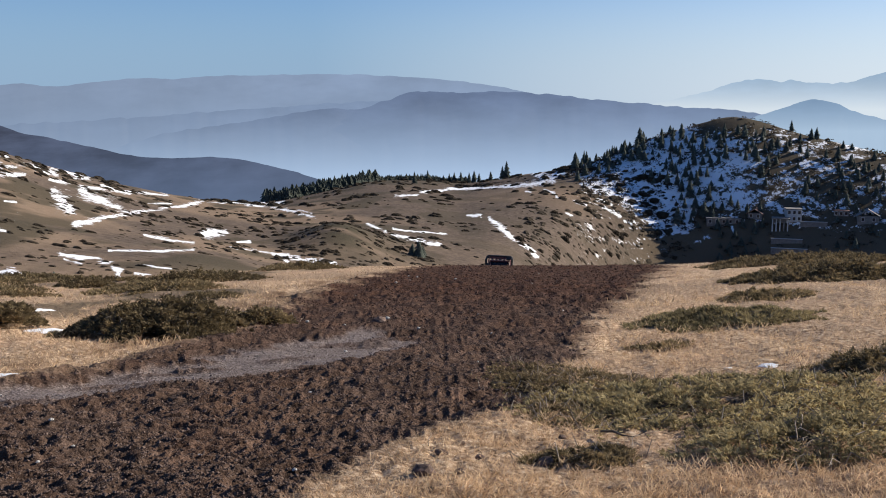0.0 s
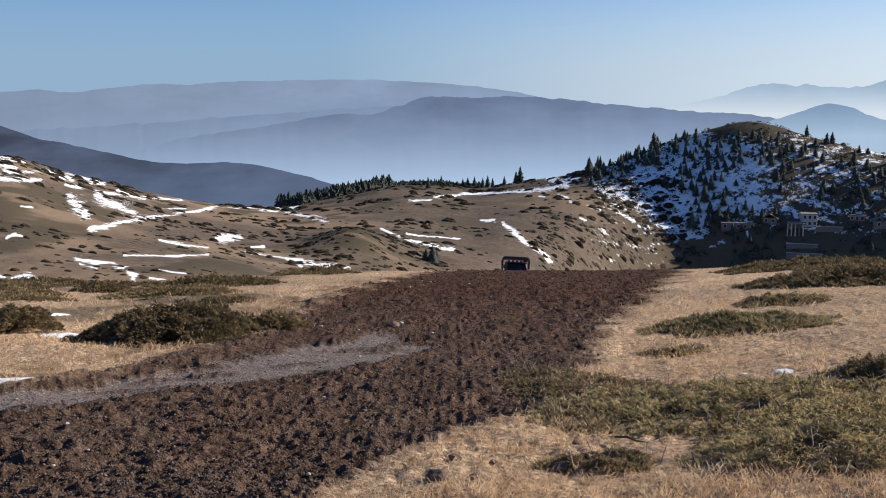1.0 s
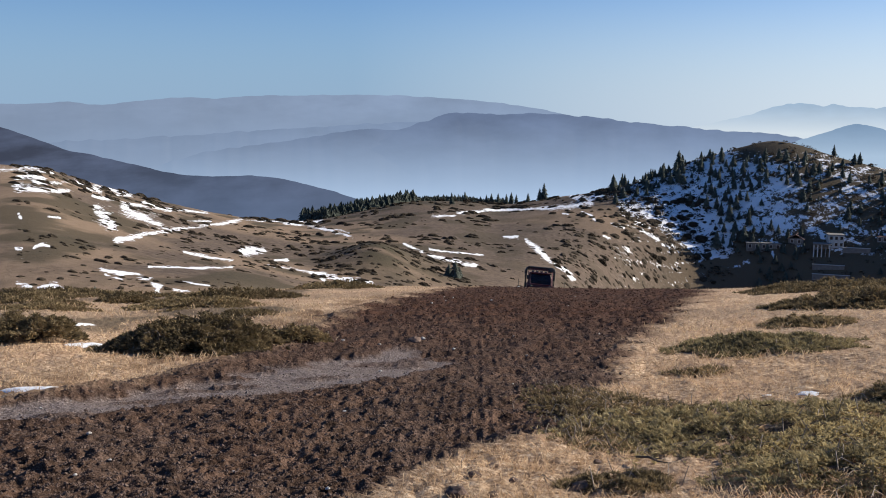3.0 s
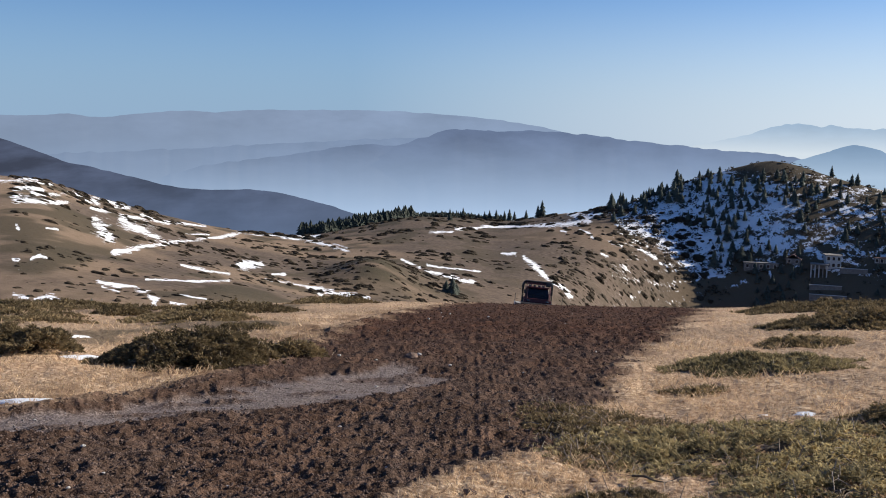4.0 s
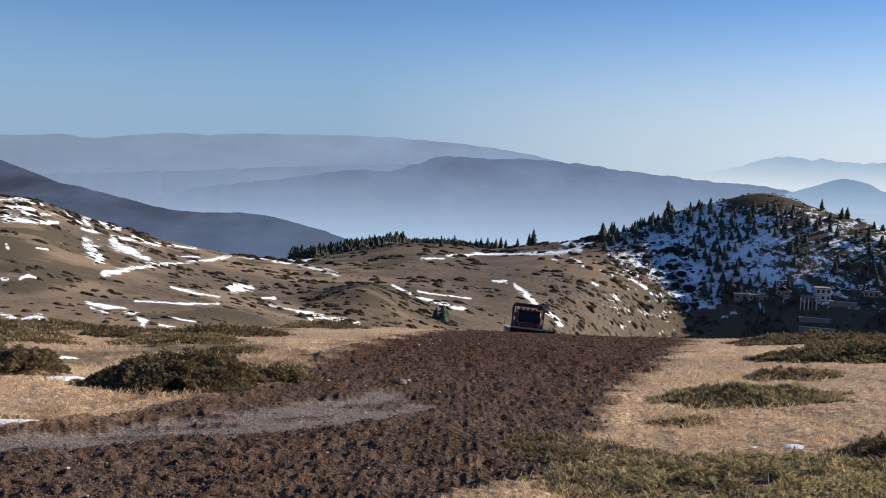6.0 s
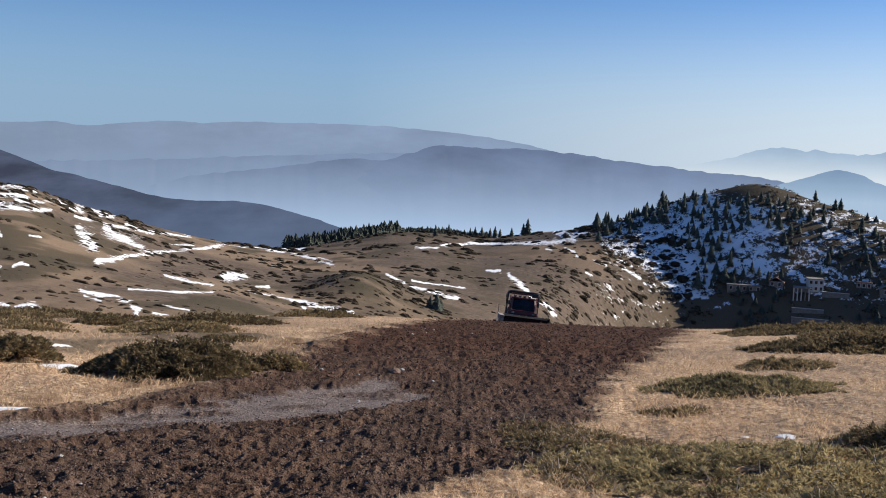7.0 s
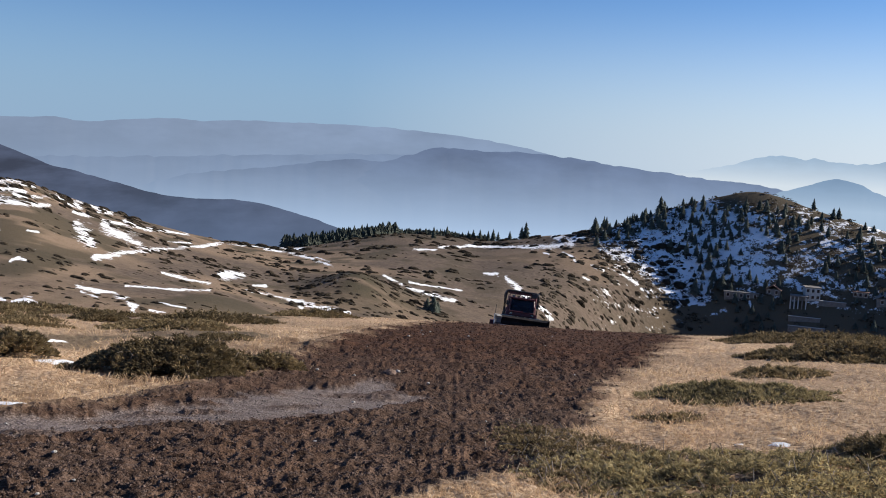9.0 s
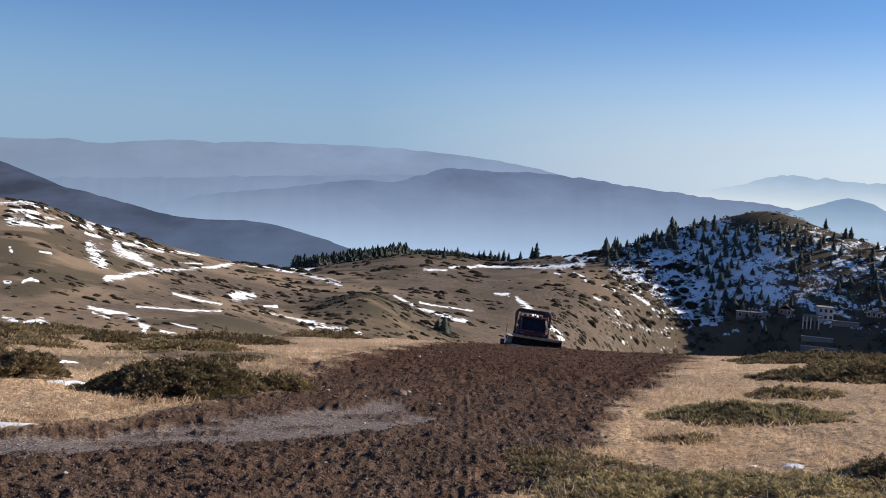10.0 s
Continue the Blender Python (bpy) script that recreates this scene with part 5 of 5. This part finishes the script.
def house(th, r, wide, deep, high, wall, roof_mat, pitched, cols, floors, label, turn=0, sink=1.0):
    x, y, z = site(th, r)
    h = empty("house", pose(x, y, z - sink, 0, 0, turn - th))
    w = wide / 2
    part("wall", box(bmesh.new(), -w, 0, 0, w, deep, high + sink, 0.03), wall, h)
    top = high + sink
    if pitched:
        bm = bmesh.new()
        ridge_h = wide * 0.32
        pts = [(-w - 0.4, -0.5, top - 0.1), (0, -0.5, top + ridge_h), (w + 0.4, -0.5, top - 0.1)]
        vs = [bm.verts.new(p) for p in pts] + [bm.verts.new((p[0], deep + 0.5, p[2])) for p in pts]
        vs += [bm.verts.new((p[0], p[1], p[2] - 0.25)) for p in pts] + [bm.verts.new((p[0], deep + 0.5, p[2] - 0.25)) for p in pts]
        for q in ((0, 1, 4, 3), (1, 2, 5, 4), (6, 9, 10, 7), (7, 10, 11, 8), (0, 6, 7, 1), (1, 7, 8, 2), (3, 4, 10, 9), (4, 5, 11, 10), (0, 3, 9, 6), (2, 8, 11, 5)):
            bm.faces.new([vs[k] for k in q])
        bmesh.ops.recalc_face_normals(bm, faces=bm.faces)
        part("roof", bm, roof_mat, h)
    else:
        part("roof", box(bmesh.new(), -w - 0.25, -0.25, top, w + 0.25, deep + 0.25, top + 0.25, 0.02), roof_mat, h)
    for c in range(cols):
        for f in range(floors):
            wx = -w + wide * (c + 0.5) / cols
            wz = sink + high * (f + 0.55) / floors
            win = part("window", box(bmesh.new(), wx - 0.55, -0.04, wz - 0.7, wx + 0.55, 0.06, wz + 0.7), WHITE, h)
            part("pane", box(bmesh.new(), wx - 0.46, -0.055, wz - 0.6, wx + 0.46, -0.043, wz + 0.6), DARK_PANE, win)
    return tagged(h, label, "house", group="houses below the wooded hill")


house(20.44, 363, 5.2, 5.0, 4.6, PLASTER, GREY_WALL, False, 3, 2, "white plastered flat-roofed house with dark windows", 12)
house(18.3, 364, 5.0, 5.0, 2.2, GREY_WALL, ROOF, True, 2, 1, "low house with rusty pitched roof under trees", -8)
house(16.6, 362, 12.0, 5.0, 2.2, GREY_WALL, GREY_WALL, False, 5, 1, "long low grey shed among spruces", 5)
house(22.9, 366, 5.0, 5.0, 1.9, GREY_WALL, ROOF, False, 3, 1, "low grey shed with snow beside it", -5)
house(24.3, 362, 7.0, 5.0, 2.8, GREY_WALL, GREY_WALL, True, 2, 1, "low grey cabin on the slope", 6)


def stilt_house():
    x, y, z = site(19.75, 359)
    h = empty("stilt_platform", pose(x, y, z - 1.0, 0, 0, -19.7))
    for px in (-2.9, -1.6, -0.3, 1.0, 2.3):
        part("post", box(bmesh.new(), px - 0.22, 0, 0, px + 0.22, 0.44, 5.4, 0.03), PLASTER if px != 1.0 else GREY_WALL, h)
    part("slab", box(bmesh.new(), -3.3, -0.2, 5.4, 2.9, 4.5, 5.75, 0.03), GREY_WALL, h)
    part("back_wall", box(bmesh.new(), -3.1, 3.6, 0, 2.7, 3.9, 5.4), GREY_WALL, h)
    tagged(h, "grey concrete platform on pale posts below the house", "building", group="houses below the wooded hill")


def terrace(th, r, wide, high, label):
    x, y, z = site(th, r)
    w = empty("retaining_wall", pose(x, y, z - 0.6, 0, 0, -th))
    part("wall", box(bmesh.new(), -wide / 2, 0, 0, wide / 2, 0.5, high + 0.6, 0.04), GREY_WALL, w)
    part("coping", box(bmesh.new(), -wide / 2 - 0.1, -0.1, high + 0.604, wide / 2 + 0.1, 0.6, high + 0.75, 0.02), PLASTER, w)
    tagged(w, label, "wall", group="terrace walls below the house")


stilt_house()
terrace(20.1, 354, 10.5, 1.6, "grey concrete retaining wall of a terrace")
terrace(20.25, 350, 12.0, 1.6, "grey concrete retaining wall of a terrace")
terrace(20.4, 346, 13.0, 1.5, "grey concrete retaining wall of a terrace")
terrace(21.5, 361, 9.0, 1.8, "pale long retaining wall on the slope")


# ---- near snow remains, stones and sticks ----
def snow_patch(x, y, rx, ry, seed, turn=0, thick=0.03):
    rng = random.Random(seed)
    rings, n, verts, faces = 6, 28, [], []
    c, s = math.cos(radians(turn)), math.sin(radians(turn))
    for k in range(rings + 1):
        q = k / rings
        for j in range(n):
            a = 6.2832 * j / n
            lump = 1 + 0.25 * math.sin(2 * a + seed) + 0.16 * math.sin(5 * a + 2.1 * seed) + rng.uniform(-0.05, 0.05)
            u, w = math.cos(a) * q * rx * lump, math.sin(a) * q * ry * lump
            px, py = x + u * c - w * s, y + u * s + w * c
            verts.append((px, py, rest(px, py) * 0.3 + 0.7 * (rest(x, y) + (py - y) * -0.155) + thick * (1 - q ** 3) - 0.05 * q ** 3))
    for k in range(rings):
        for j in range(n):
            faces.append((k * n + j, (k + 1) * n + j, (k + 1) * n + (j + 1) % n, k * n + (j + 1) % n))
    ob = new("snow_patch", mesh_of("snow_patch", verts, faces, True))
    ob.data.materials.append(SNOW)
    tagged(ob, "thin remnant of old white snow in dry grass", "snow patch", group="snow remnants on the near slope")


snow_patch(-6.15, 14.3, 0.40, 0.42, 1, 8, 0.05)
snow_patch(-5.72, 14.75, 0.25, 0.18, 2, 20)
snow_patch(-4.75, 9.75, 0.42, 0.28, 3, 10)
snow_patch(-8.5, 19.2, 0.32, 0.5, 4, -30)
snow_patch(3.45, 9.7, 0.22, 0.20, 5, 0, 0.012)
snow_patch(3.1, 10.0, 0.10, 0.13, 6, 0, 0.015)


def stone(x, y, size, seed, mat, label, name="stone"):
    rng = random.Random(seed)
    bm = bmesh.new()
    bmesh.ops.create_icosphere(bm, subdivisions=2, radius=size)
    for v in bm.verts:
        d = 1 + 0.35 * noise.noise(v.co / size * 1.3 + Vector((seed, 0, 0)))
        v.co = Vector((v.co.x * d * 1.25, v.co.y * d, v.co.z * d * 0.7))
    me = bpy.data.meshes.new(name)
    bm.to_mesh(me)
    bm.free()
    me.materials.append(mat)
    ob = new(name, me)
    ob.matrix_basis = pose(x, y, rest(x, y) + size * 0.2, 0, 0, rng.uniform(0, 360))
    tagged(ob, label, name, group="loose stones on the track")


stone(-1.07, 15.6, 0.10, 1, MUD, "large dark earth lump on the track", "earth_lump")
stone(-0.95, 15.72, 0.04, 2, STONE, "pale stone beside an earth lump")
stone(-1.73, 6.4, 0.022, 3, STONE, "small pale stone on turned earth")
for k in range(34):
    rng = random.Random(100 + k)
    y = 5.5 * (40 / 5.5) ** rng.random()
    x = rng.uniform(np.interp(y, XL_Y, XL_X) - 0.3, np.interp(y, XR_Y, XR_X) + 0.6)
    stone(x, y, rng.uniform(0.008, 0.018) * (y / 7) ** 0.5, k + 10, STONE, "small pale stone on turned earth")


def stick(x, y, ln, turn, thick, mat, label):
    bm = bmesh.new()
    tube(bm, [(-ln / 2, 0, 0.0), (-ln * 0.15, ln * 0.05, 0.03), (ln * 0.2, -ln * 0.03, 0.035), (ln / 2, ln * 0.05, 0.05)], [thick, thick * 0.9, thick * 0.7, thick * 0.3], 6)
    tube(bm, [(0, ln * 0.02, 0.03), (ln * 0.15, ln * 0.14, 0.05)], [thick * 0.6, thick * 0.2], 5)
    me = bpy.data.meshes.new("stick")
    bm.to_mesh(me)
    bm.free()
    me.materials.append(mat)
    ob = new("stick", me)
    ob.matrix_basis = pose(x, y, rest(x, y) + 0.02, -8, 0, turn)
    tagged(ob, label, "stick", group="dead sticks on the slope")


stick(1.28, 6.75, 0.32, -55, 0.010, BARK, "dark dead branch lying in the grass")
stick(-0.1, 6.7, 0.16, 80, 0.004, TWIG, "thin pale straw stalk standing in earth")
stick(2.2, 7.1, 0.4, 30, 0.009, BARK, "dark dead branch over the juniper")
stick(1.7, 8.6, 0.4, 60, 0.008, TWIG, "bleached dead branch over the juniper")
stick(2.9, 8.8, 0.45, -20, 0.009, BARK, "dark dead branch over the juniper")
stick(2.6, 5.9, 0.35, 15, 0.008, TWIG, "bleached dead branch over the juniper")
for k, (x, y, s) in enumerate(((-0.13, 5.75, 0.10), (0.1, 5.8, 0.06), (0.72, 6.15, 0.12), (0.9, 6.9, 0.05), (-0.02, 6.35, 0.07), (0.25, 6.3, 0.06))):
    stone(x, y, s * 0.6, 40 + k, MUD, "dark clod of turf thrown onto dry grass", "turf_clod")


motions()
